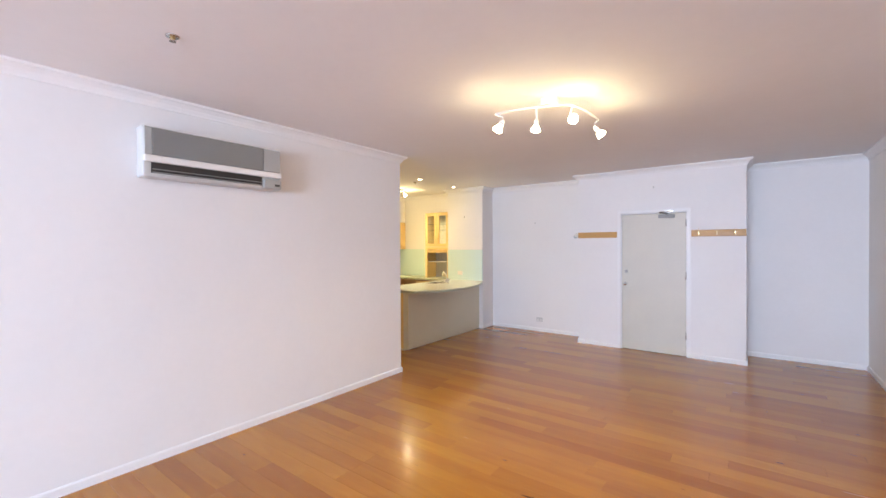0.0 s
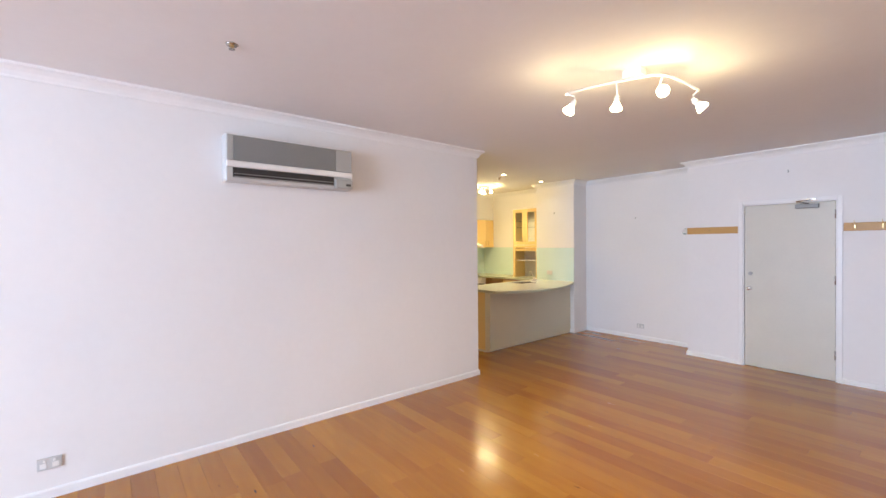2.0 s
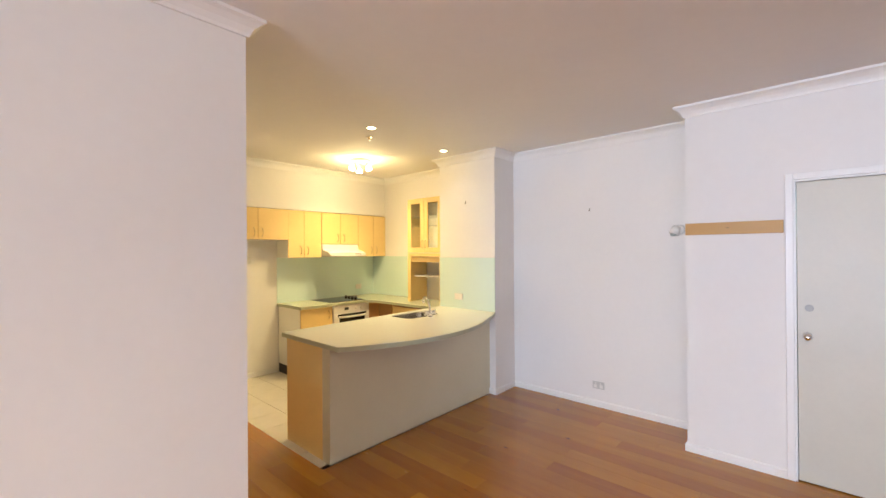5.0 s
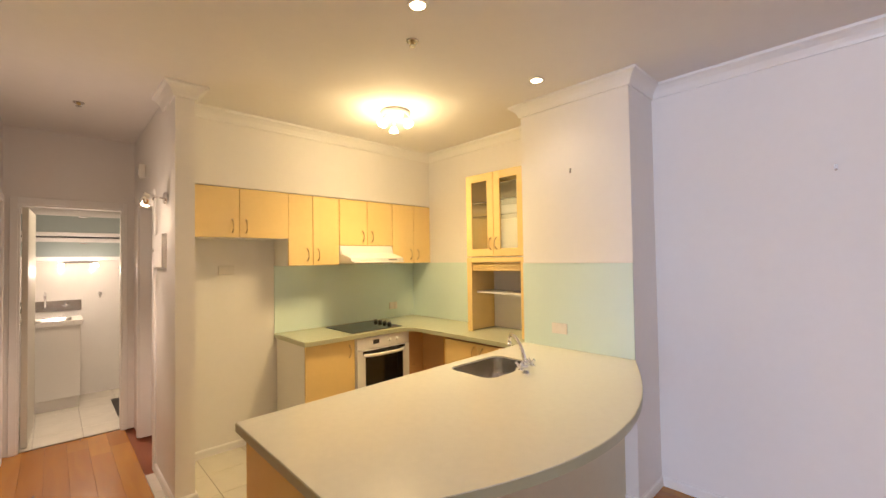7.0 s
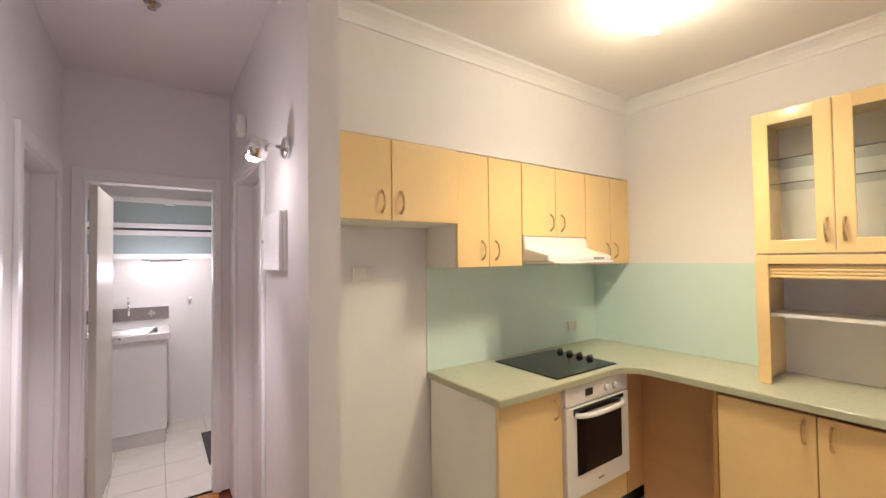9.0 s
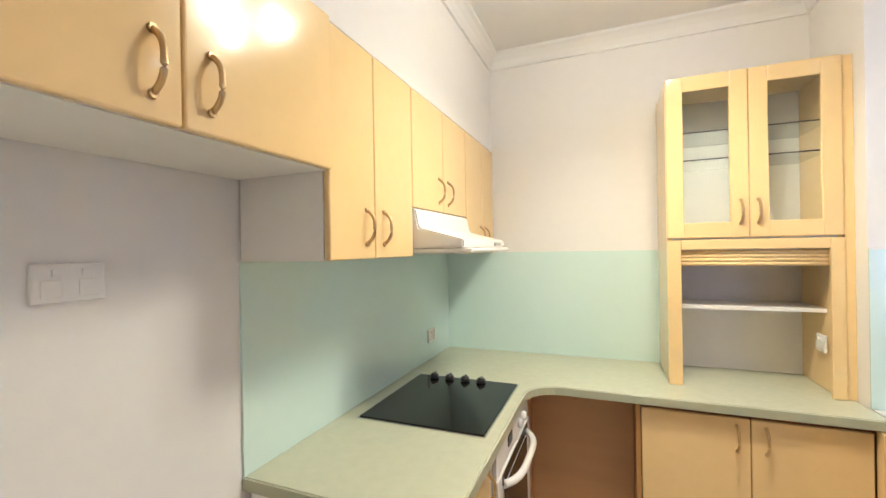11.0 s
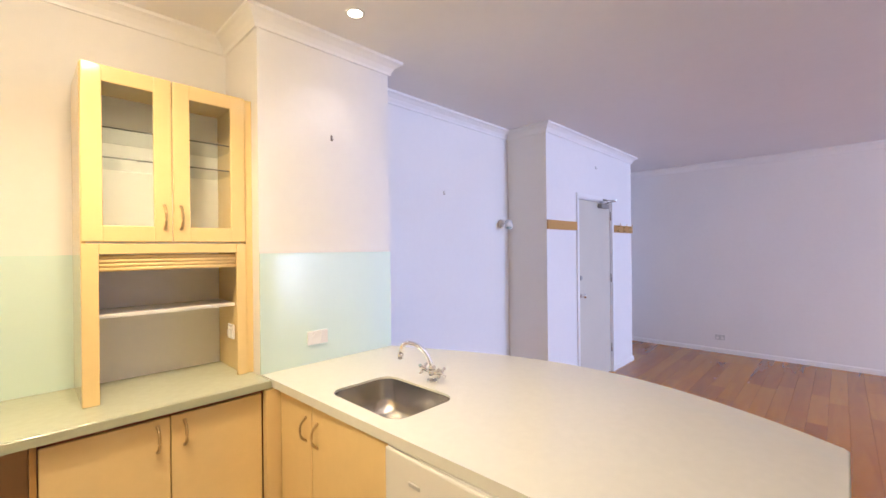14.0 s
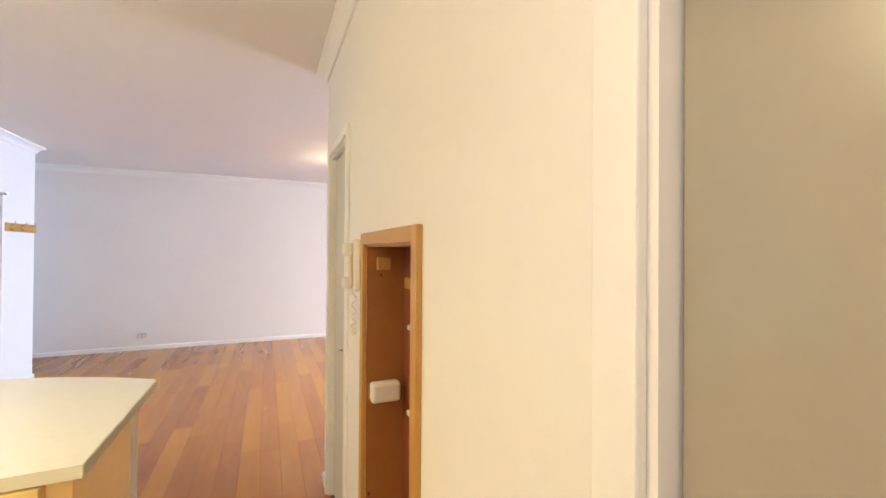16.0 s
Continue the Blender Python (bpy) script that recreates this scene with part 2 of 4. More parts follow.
def solid(name, bm, material, label, category, kind="structure", group=""):
    """A top-level mesh."""
    me = bpy.data.meshes.new(name)
    bm.to_mesh(me)
    bm.free()
    me.materials.append(material)
    return tagged(new(name, me), label, category, group, kind)


def face(way, x, y, z=0.0):
    """A frame on a wall: first axis along it, second out of it, third up."""
    u, v = {"+x": ((0, 1, 0), (1, 0, 0)), "-x": ((0, 1, 0), (-1, 0, 0)), "+y": ((1, 0, 0), (0, 1, 0)), "-y": ((1, 0, 0), (0, -1, 0))}[way]
    return Matrix(((u[0], v[0], 0, x), (u[1], v[1], 0, y), (0, 0, 1, z), (0, 0, 0, 1)))


# ---- structure ----
WX, HALL_S, HALL_N, STUB_X, STUB_N = -2.40, 4.21, 5.08, -5.02, 5.19
KW, KB, KN = -5.665, -5.365, 7.575
CX0, CX1, CY, DIN, EX0, EX1, EY, REC, EAST = -3.79, -2.97, 7.13, 7.52, -1.105, 1.10, 7.075, 7.70, 2.33
END = -6.84
T = 0.2


def wall(name, *boxes, material=None, label="cream-white painted plaster wall"):
    bm = B()
    for b in boxes:
        box(*b, bm=bm)
    return solid(name, bm, material or M_WALL, label, "wall")


wall("wall_living_west", (WX - 0.12, WX, SOUTH - T, HALL_S - 0.14, 0, CEIL))
# the hall's south wall, with a cupboard door, a niche and two room doors
CD0, CD1, NI0, NI1 = -3.16, -2.56, -4.165, -3.58
D10, D11, D20, D21 = -5.60, -4.885, -6.66, -5.92
wall("wall_hall_south",
     (CD1, WX, HALL_S - 0.14, HALL_S, 0, CEIL), (CD0, CD1, HALL_S - 0.14, HALL_S, 2.10, CEIL),
     (NI1, CD0, HALL_S - 0.14, HALL_S, 0, CEIL), (NI0, NI1, HALL_S - 0.14, HALL_S, 1.545, CEIL), (NI0, NI1, HALL_S - 0.14, HALL_S, 0, 0.45),
     (D11, NI0, HALL_S - 0.14, HALL_S, 0, CEIL), (D10, D11, HALL_S - 0.14, HALL_S, 2.06, CEIL),
     (D21, D10, HALL_S - 0.14, HALL_S, 0, CEIL), (D20, D21, HALL_S - 0.14, HALL_S, 2.06, CEIL),
     (END, D20, HALL_S - 0.14, HALL_S, 0, CEIL))
ND0, ND1 = -6.50, -5.74
wall("wall_hall_north", (ND1, STUB_X, HALL_N, STUB_N, 0, CEIL), (ND0, ND1, HALL_N, STUB_N, 2.06, CEIL), (END, ND0, HALL_N, STUB_N, 0, CEIL))
LD0, LD1 = 4.30, 4.99
wall("wall_hall_end", (END - 0.1, END, 3.4, LD0, 0, CEIL), (END - 0.1, END, LD1, 6.0, 0, CEIL), (END - 0.1, END, LD0, LD1, 2.07, CEIL))
wall("wall_kitchen_west", (KW - 0.12, KW, STUB_N, KN + T, 0, CEIL))
wall("bulkhead", (KW, KB, STUB_N, KN, 2.142, CEIL), label="painted plaster bulkhead over the wall cabinets")
wall("wall_kitchen_north", (KW, CX0, KN, KN + T, 0, CEIL))
wall("wall_pier", (CX0, CX1, CY, KN + T, 0, CEIL), label="painted pier between kitchen and dining recess")
wall("wall_dining", (CX1, EX0, DIN, DIN + 0.26, 0, CEIL))
E0, E1, ETOP = -0.455, 0.43, 2.065
wall("wall_entry", (EX0, E0, EY, 7.78, 0, CEIL), (E1, EX1, EY, 7.78, 0, CEIL), (E0, E1, EY, 7.78, ETOP, CEIL))
wall("wall_recess", (EX1, EAST, REC, REC + 0.1, 0, CEIL))
wall("wall_east", (EAST, EAST + T, SOUTH - T, REC + 0.1, 0, CEIL))
WI0, WI1, WIB, WIT = -1.0, 2.1, 0.12, 2.6
wall("wall_south", (WX, WI0, SOUTH - T, SOUTH, 0, CEIL), (WI1, EAST, SOUTH - T, SOUTH, 0, CEIL),
     (WI0, WI1, SOUTH - T, SOUTH, WIT, CEIL), (WI0, WI1, SOUTH - T, SOUTH, 0, WIB))
wall("wall_laundry_south", (-8.6, END - 0.1, 3.3, 3.4, 0, CEIL))
wall("wall_laundry_north", (-8.6, END - 0.1, 5.9, 6.0, 0, CEIL))
solid("wall_laundry_back", box(-8.65, -8.5, 3.3, 6.0, 0, CEIL), M_WTILE, "white tiled laundry wall", "wall")
solid("ceiling", box(-8.65, EAST + T, SOUTH - T, 7.9, CEIL, CEIL + 0.15), M_CEIL, "off-white painted plaster ceiling", "ceiling")
solid("ground", box(-60, 60, -60, SOUTH - T - 0.02, -0.4, -0.3), M_GRASS, "plain paved ground outside the window", "ground")

COR = [(0, CEIL), (0, CEIL - 0.085), (0.012, CEIL - 0.085), (0.016, CEIL - 0.07), (0.03, CEIL - 0.045), (0.052, CEIL - 0.025), (0.07, CEIL - 0.016), (0.07, CEIL)]
INNER = [(-5.4, HALL_N), (STUB_X, HALL_N), (STUB_X, STUB_N), (KB, STUB_N), (KB, KN), (CX0, KN), (CX0, CY), (CX1, CY), (CX1, DIN), (EX0, DIN), (EX0, EY), (EX1, EY), (EX1, REC), (EAST, REC), (EAST, SOUTH)]
for pth in ([(WX, SOUTH), (WX, HALL_S), (-4.87, HALL_S)], INNER):
    solid("cornice", sweep(pth, COR), M_TRIM, "white moulded plaster cornice along the ceiling", "cornice")
SKIRT = [(0, 0), (0.014, 0), (0.014, 0.052), (0.008, 0.062), (0, 0.062)]
for pth in ([(WX, SOUTH), (WX, HALL_S), (CD1 + 0.05, HALL_S)], [(CD0 - 0.05, HALL_S), (D11 + 0.07, HALL_S)], [(D10 - 0.07, HALL_S), (D21 + 0.07, HALL_S)],
            [(ND1 + 0.07, HALL_N), (STUB_X, HALL_N), (STUB_X, STUB_N), (KW, STUB_N), (KW, 5.95)],
            [(CX1 - 0.08, CY), (CX1, CY), (CX1, DIN), (EX0, DIN), (EX0, EY), (E0 - 0.045, EY)], [(E1 + 0.045, EY), (EX1, EY), (EX1, REC), (EAST, REC), (EAST, SOUTH)]):
    solid("baseboard", sweep(pth, SKIRT), M_TRIM, "white painted timber skirting board", "skirting")

# window behind the walk
win = thing("window_1", (0.55, SOUTH - 0.1, WIB), "wide white-framed glazed door to daylight", "window", kind="structure")
fb = B()
for b in ((WI0, WI1, WIB, WIB + 0.06), (WI0, WI1, WIT - 0.06, WIT), (WI0, WI0 + 0.06, WIB + 0.06, WIT - 0.06), (WI1 - 0.06, WI1, WIB + 0.06, WIT - 0.06), (0.52, 0.58, WIB + 0.06, WIT - 0.06)):
    box(b[0], b[1], SOUTH - 0.13, SOUTH - 0.07, b[2], b[3], bm=fb)
part("window_frame", fb, M_TRIM, win)
for x0, x1 in ((WI0 + 0.06, 0.52), (0.58, WI1 - 0.06)):
    pane = part("pane", box(x0, x1, SOUTH - 0.103, SOUTH - 0.097, WIB + 0.06, WIT - 0.06), M_GLASS, win)
    pane.visible_shadow = False


def knob_set(parent, m, u, z, material=M_CHROME, lever=0.0):
    b = cyl((u, 0, z), (0, 1, 0), 0.027, 0.025, 0.008)
    cyl((u, 0.008, z), (0, 1, 0), 0.011, 0.011, 0.03, bm=b)
    if lever:
        tube([(u, 0.04, z), (u + lever * 0.4, 0.048, z), (u + lever, 0.045, z)], 0.008, bm=b)
    else:
        ball((u, 0.05, z), 0.026, bm=b, squash=(1, 0.75, 1))
    return part("door_handle", b, material, parent, m=m)


def door(name, way, x, y, w, h, label, leaf_mat, depth=0.0, trim=0.06, knob=None, lever=0.0, floor_gap=0.008):
    """A closed leaf in its opening with its frame; u = 0 at the opening's middle, leaf face depth behind the wall's face."""
    m = face(way, x, y)
    d = thing(name, (x, y, 0), label, "door", kind="structure")
    fr = B()
    box(-w / 2 - trim, -w / 2, 0.0, 0.018, 0, h + trim, 0.004, bm=fr)
    box(w / 2, w / 2 + trim, 0.0, 0.018, 0, h + trim, 0.004, bm=fr)
    box(-w / 2, w / 2, 0.0, 0.018, h, h + trim, 0.004, bm=fr)
    for a, b in ((-w / 2, -w / 2 + 0.012), (w / 2 - 0.012, w / 2)):
        box(a, b, -0.138, 0.0, 0, h, bm=fr)
    box(-w / 2 + 0.012, w / 2 - 0.012, -0.138, 0.0, h - 0.012, h, bm=fr)
    part("door_frame", fr, M_TRIM, d, m=m)
    leaf = part("door_leaf", box(-w / 2 + 0.016, w / 2 - 0.016, -depth - 0.04, -depth, floor_gap, h - 0.016, 0.003), leaf_mat, d, m=m)
    if knob:
        knob_set(leaf, m @ Matrix.Translation((0, -depth, 0)), knob[0], knob[1], lever=lever)
    return d, leaf, m


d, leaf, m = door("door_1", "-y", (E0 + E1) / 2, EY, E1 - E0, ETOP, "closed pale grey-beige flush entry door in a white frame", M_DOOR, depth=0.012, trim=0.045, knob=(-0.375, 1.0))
lk = cyl((-0.365, -0.012, 1.19), (0, 1, 0), 0.024, 0.022, 0.012)
part("deadlock", lk, M_MGREY, leaf, "round grey deadlock", m=m)
for hz in (0.25, 1.1, 1.85):
    part("hinge", cyl((0.427, 0.0, hz), (0, 0, 1), 0.007, 0.007, 0.1), M_STEEL, leaf, m=m)
cl = box(0.08, 0.29, -0.012, 0.04, 1.98, 2.03, 0.006)
part("door_closer", cl, M_GREY, leaf, "silver door closer body", m=m)
arm = tube([(0.2, 0.03, 2.035), (0.14, 0.14, 2.045), (0.12, 0.19, 2.05)], 0.008)
tube([(0.12, 0.19, 2.055), (0.22, 0.02, 2.075)], 0.007, bm=arm)
box(0.16, 0.27, 0.0, 0.022, 2.068, 2.092, 0.003, bm=arm)
part("closer_arm", arm, M_STEEL, leaf, "folded steel closer arm", m=m)

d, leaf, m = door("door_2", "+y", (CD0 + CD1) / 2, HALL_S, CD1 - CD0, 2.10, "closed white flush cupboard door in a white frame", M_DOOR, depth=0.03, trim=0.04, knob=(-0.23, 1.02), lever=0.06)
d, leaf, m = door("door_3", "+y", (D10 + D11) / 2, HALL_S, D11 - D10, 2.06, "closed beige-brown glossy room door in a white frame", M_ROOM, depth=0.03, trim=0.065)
d, leaf, m = door("door_4", "+y", (D20 + D21) / 2, HALL_S, D21 - D20, 2.06, "closed white room door in a white frame", M_TRIM, depth=0.095, trim=0.065, knob=(0.3, 1.02))
d, leaf, m = door("door_5", "-y", (ND0 + ND1) / 2, HALL_N, ND1 - ND0, 2.06, "closed white hall door in a white frame", M_TRIM, depth=0.085, trim=0.06)
part("strike_plate", box(0.366, 0.369, -0.07, -0.03, 0.98, 1.06), M_BRASS, d, "small brass strike plate", m=m)
# laundry doorway and its open leaf
d6 = thing("door_6", (END, (LD0 + LD1) / 2, 0), "open cream laundry door swung inward from a white frame", "door", kind="structure")
m6 = face("+x", END, (LD0 + LD1) / 2)
hw = (LD1 - LD0) / 2
fr = B()
box(-hw - 0.05, -hw, 0, 0.018, 0, 2.07 + 0.06, 0.004, bm=fr)
box(hw, hw + 0.038, 0, 0.018, 0, 2.07 + 0.06, 0.004, bm=fr)
box(-hw, hw, 0, 0.018, 2.07, 2.13, 0.004, bm=fr)
for a, b in ((-hw, -hw + 0.012), (hw - 0.012, hw)):
    box(a, b, -0.1, 0, 0, 2.07, bm=fr)
box(-hw + 0.012, hw - 0.012, -0.1, 0, 2.058, 2.07, bm=fr)
part("door_frame", fr, M_TRIM, d6, m=m6)
lm = Matrix.Translation((END - 0.1, LD0 + 0.02, 0)) @ pose(0, 0, 0, 0, 0, 177.5)
leaf6 = part("door_leaf", box(0, 0.68, -0.04, 0, 0.01, 2.05, 0.003), M_DOOR, d6, m=lm)
hb = B()
cyl((0.62, -0.04, 1.0), (0, -1, 0), 0.025, 0.025, 0.01, bm=hb)
tube([(0.62, -0.045, 1.0), (0.62, -0.09, 1.0), (0.55, -0.095, 1.0)], 0.009, bm=hb)
part("door_handle", hb, M_CHROME, leaf6, m=lm)


# ---- living room ----


def air_conditioner():
    y0, y1, x0, zb, zt = 1.43, 2.485, WX, 2.10, 2.468
    a = thing("air_conditioner", (x0, (y0 + y1) / 2, zb), "silver-grey wall-mounted split air conditioner under the cornice", "air conditioner")
    m = face("+x", x0, 0) @ Matrix.Diagonal((1, 0.8, 1, 1))
    part("case", box(y0, y1, 0, 0.165, zb, zt, 0.016, seg=4), M_LGREY, a, "pale grey rounded case", m=m)
    g = B()
    box(y0 + 0.055, y1 - 0.168, 0.163, 0.182, zb + 0.16, zt - 0.016, 0.004, bm=g)
    n = 18
    for i in range(n):
        z = zb + 0.166 + i * (zt - zb - 0.186) / n
        box(y0 + 0.06, y1 - 0.172, 0.181, 0.1865, z, z + 0.0055, bm=g)
    part("front_grille", g, M_GREY, a, "grey ribbed intake panel", m=m)
    for u0, u1 in ((y0 + 0.008, y0 + 0.053), (y1 - 0.165, y1 - 0.008)):
        part("end_panel", box(u0, u1, 0.163, 0.181, zb + 0.16, zt - 0.016, 0.004), M_MGREY, a, "smooth mid-grey end panel", m=m)
    part("top_strip", box(y0 + 0.006, y1 - 0.006, 0.15, 0.184, zt - 0.014, zt - 0.002, 0.004), M_WHITE, a, "thin white top strip", m=m)
    part("trim_strip", box(y0 + 0.002, y1 - 0.002, 0.15, 0.197, zb + 0.106, zb + 0.156, 0.012, seg=3), M_WHITE, a, "white rounded front strip", m=m)
    part("outlet_slot", box(y0 + 0.05, y1 - 0.18, 0.15, 0.172, zb + 0.03, zb + 0.105), M_DARK, a, "dark air outlet", m=m)
    for i in range(2):
        part("louvre", box(y0 + 0.055, y1 - 0.185, 0.168 + i * 0.008, 0.188 + i * 0.004, zb + 0.032 + 0.022 * i, zb + 0.037 + 0.022 * i), M_GREY, a, m=m)
    part("receiver_pod", box(y1 - 0.175, y1 - 0.006, 0.15, 0.205, zb + 0.008, zb + 0.09, 0.014, seg=3), M_MGREY, a, "grey receiver pod", m=m)
    part("display", box(y1 - 0.075, y1 - 0.03, 0.204, 0.208, zb + 0.03, zb + 0.05), M_BPLAST, a, "small dark display", m=m)


air_conditioner()


def power_point(way, x, y, z, label, plate=M_PLAST, w=0.118, h=0.074, group="power points"):
    m = face(way, x, y, z)
    p = thing("power_point", (x, y, z), label, "power point", group)
    part("plate", box(-w / 2, w / 2, 0, 0.012, -h / 2, h / 2, 0.003), plate, p, m=m)
    for s in (-1, 1):
        part("socket", box(s * w * 0.25 - 0.016, s * w * 0.25 + 0.016, 0.012, 0.015, -0.026, 0.006, 0.001), M_WHITE, p, m=m)
        part("switch", box(s * w * 0.2 - 0.006, s * w * 0.2 + 0.006, 0.012, 0.017, 0.012, 0.026, 0.001), M_WHITE, p, m=m)
    return p


power_point("+x", WX, 0.42, 0.225, "double pale grey power point low on the plaster wall", M_LGREY)
power_point("-y", -1.98, DIN, 0.22, "double pale grey power point low on the dining wall", M_LGREY)
power_point("-x", EAST, 6.3, 0.22, "double pale grey power point low on the long wall", M_LGREY)
power_point("-y", -3.485, CY - 0.008, 1.05, "double white power point on the aqua splashback", M_WHITE)
power_point("+x", KW + 0.008, 7.27, 1.045, "small cream power point on the aqua splashback", M_PLAST, w=0.105)
power_point("+x", KW, 5.56, 1.49, "double white power point in the empty fridge recess", M_WHITE)


def coat_rail(x0, x1, hooks, label):
    r = thing("coat_rail", ((x0 + x1) / 2, EY, 1.75), label, "coat rail", "coat rails by the entry door")
    m = face("-y", 0, EY)
    part("board", box(x0, x1, 0, 0.02, 1.705, 1.795, 0.003), M_PINE, r, m=m)
    for x in hooks:
        h = box(x - 0.006, x + 0.006, 0.02, 0.023, 1.72, 1.785, 0.001)
        tube([(x, 0.022, 1.775), (x, 0.05, 1.78), (x, 0.062, 1.8), (x, 0.06, 1.815)], 0.005, bm=h)
        tube([(x, 0.022, 1.73), (x, 0.04, 1.722), (x, 0.048, 1.735)], 0.0045, bm=h)
        part("coat_hook", h, M_BRASS, r, "chrome double hook", m=m)
    return r


coat_rail(EX0, E0 - 0.052, (), "bare stained timber rail beside the entry door")
coat_rail(E1 + 0.052, EX1, (0.57, 0.78, 0.98), "stained timber rail with chrome coat hooks")


def bracket(way, x, y, z, label):
    m = face(way, x, y, z)
    b = thing("picture_hook", (x, y, z), label, "picture hook", "picture hooks")
    h = box(-0.006, 0.006, 0, 0.003, -0.016, 0.016, 0.001)
    tube([(0, 0.002, -0.012), (0, 0.014, -0.018), (0, 0.018, -0.006)], 0.0025, bm=h)
    part("hook", h, M_STEEL, b, m=m)


bracket("-y", -2.06, DIN, 2.01, "small steel picture hook on the plaster wall")
bracket("-y", -3.38, CY, 2.16, "small steel picture hook on the plaster wall")
bracket("-y", 0.0, EY, 2.44, "small steel picture hook on the plaster wall")


def wall_spot(way, x, y, z, label, head=M_WHITE, lit=False):
    m = face(way, x, y, z)
    s = thing("wall_spotlight", (x, y, z), label, "wall light")
    part("mount", cyl((0, 0, 0), (0, 1, 0), 0.045, 0.04, 0.022, bev=0.004), head, s, m=m)
    part("stem", tube([(0, 0.02, 0), (0, 0.07, 0.004), (0, 0.1, 0)], 0.008), M_CHROME, s, m=m)
    hd = cyl((0, 0.1, 0.025), (-0.35, 0.25, -1), 0.03, 0.042, 0.075, bev=0.004)
    h = part("shade", hd, head, s, m=m)
    part("bulb", ball((-0.024, 0.12, -0.045), 0.028, squash=(1, 1, 0.6)), M_BULB if lit else M_FROST, h, m=m)
    return s


wall_spot("-y", -1.24, DIN, 1.77, "small unlit white wall spotlight in the dining recess")
wall_spot("-y", -5.27, HALL_N, 2.0, "lit chrome wall spotlight on the hall wall", M_CHROME, lit=True)
lamp("hall_spot_light", "POINT", (-5.36, HALL_N - 0.34, 1.84), 4, (1.0, 0.78, 0.58), 0.03)
lamp("hall_spot_beam", "SPOT", (-5.34, HALL_N - 0.3, 1.88), 60, (1.0, 0.78, 0.58), 0.03, 92).matrix_world = look((-5.34, HALL_N - 0.3, 1.88), (-6.05, 4.35, 0))


def sprinkler(x, y):
    s = thing("sprinkler", (x, y, CEIL), "small chrome fire sprinkler head on the ceiling", "sprinkler", "ceiling sprinklers")
    part("rose", cyl((x, y, CEIL), (0, 0, -1), 0.034, 0.03, 0.006), M_STEEL, s)
    b = cyl((x, y, CEIL - 0.006), (0, 0, -1), 0.014, 0.011, 0.012)
    for k in (-1, 1):
        tube([(x + k * 0.012, y, CEIL - 0.014), (x + k * 0.014, y, CEIL - 0.019), (x, y, CEIL - 0.026)], 0.003, bm=b)
    part("body", b, M_BRASS, s)
    part("deflector", cyl((x, y, CEIL - 0.026), (0, 0, -1), 0.017, 0.017, 0.003), M_STEEL, s)


for xy in ((-1.31, 1.28), (-3.60, 5.895), (-5.84, 4.64)):
    sprinkler(*xy)


def downlight(x, y, group="kitchen downlights", power=13):
    d = thing("downlight", (x, y, CEIL), "small lit white recessed downlight in the ceiling", "downlight", group)
    b = B()
    for k in range(28):
        a0, a1 = k * math.tau / 28, (k + 1) * math.tau / 28
        v = [b.verts.new((x + r * math.cos(a), y + r * math.sin(a), z)) for r, z in ((0.05, CEIL), (0.048, CEIL - 0.006), (0.036, CEIL - 0.005)) for a in (a0, a1)]
        b.faces.new((v[0], v[1], v[3], v[2]))
        b.faces.new((v[2], v[3], v[5], v[4]))
    bmesh.ops.remove_doubles(b, verts=b.verts, dist=1e-4)
    part("bezel", b, M_WHITE, d)
    part("bulb", cyl((x, y, CEIL), (0, 0, -1), 0.036, 0.034, 0.004), M_BULB, d)
    lamp("downlight_light", "SPOT", (x, y, CEIL - 0.012), power, (1.0, 0.82, 0.58), 0.04, 118)


downlight(-3.342, 5.715)
downlight(-3.43, 6.807)
# this one is added, unseen from the hall, to brighten the laundry evenly
downlight(-7.25, 4.72, "laundry downlights", 95)


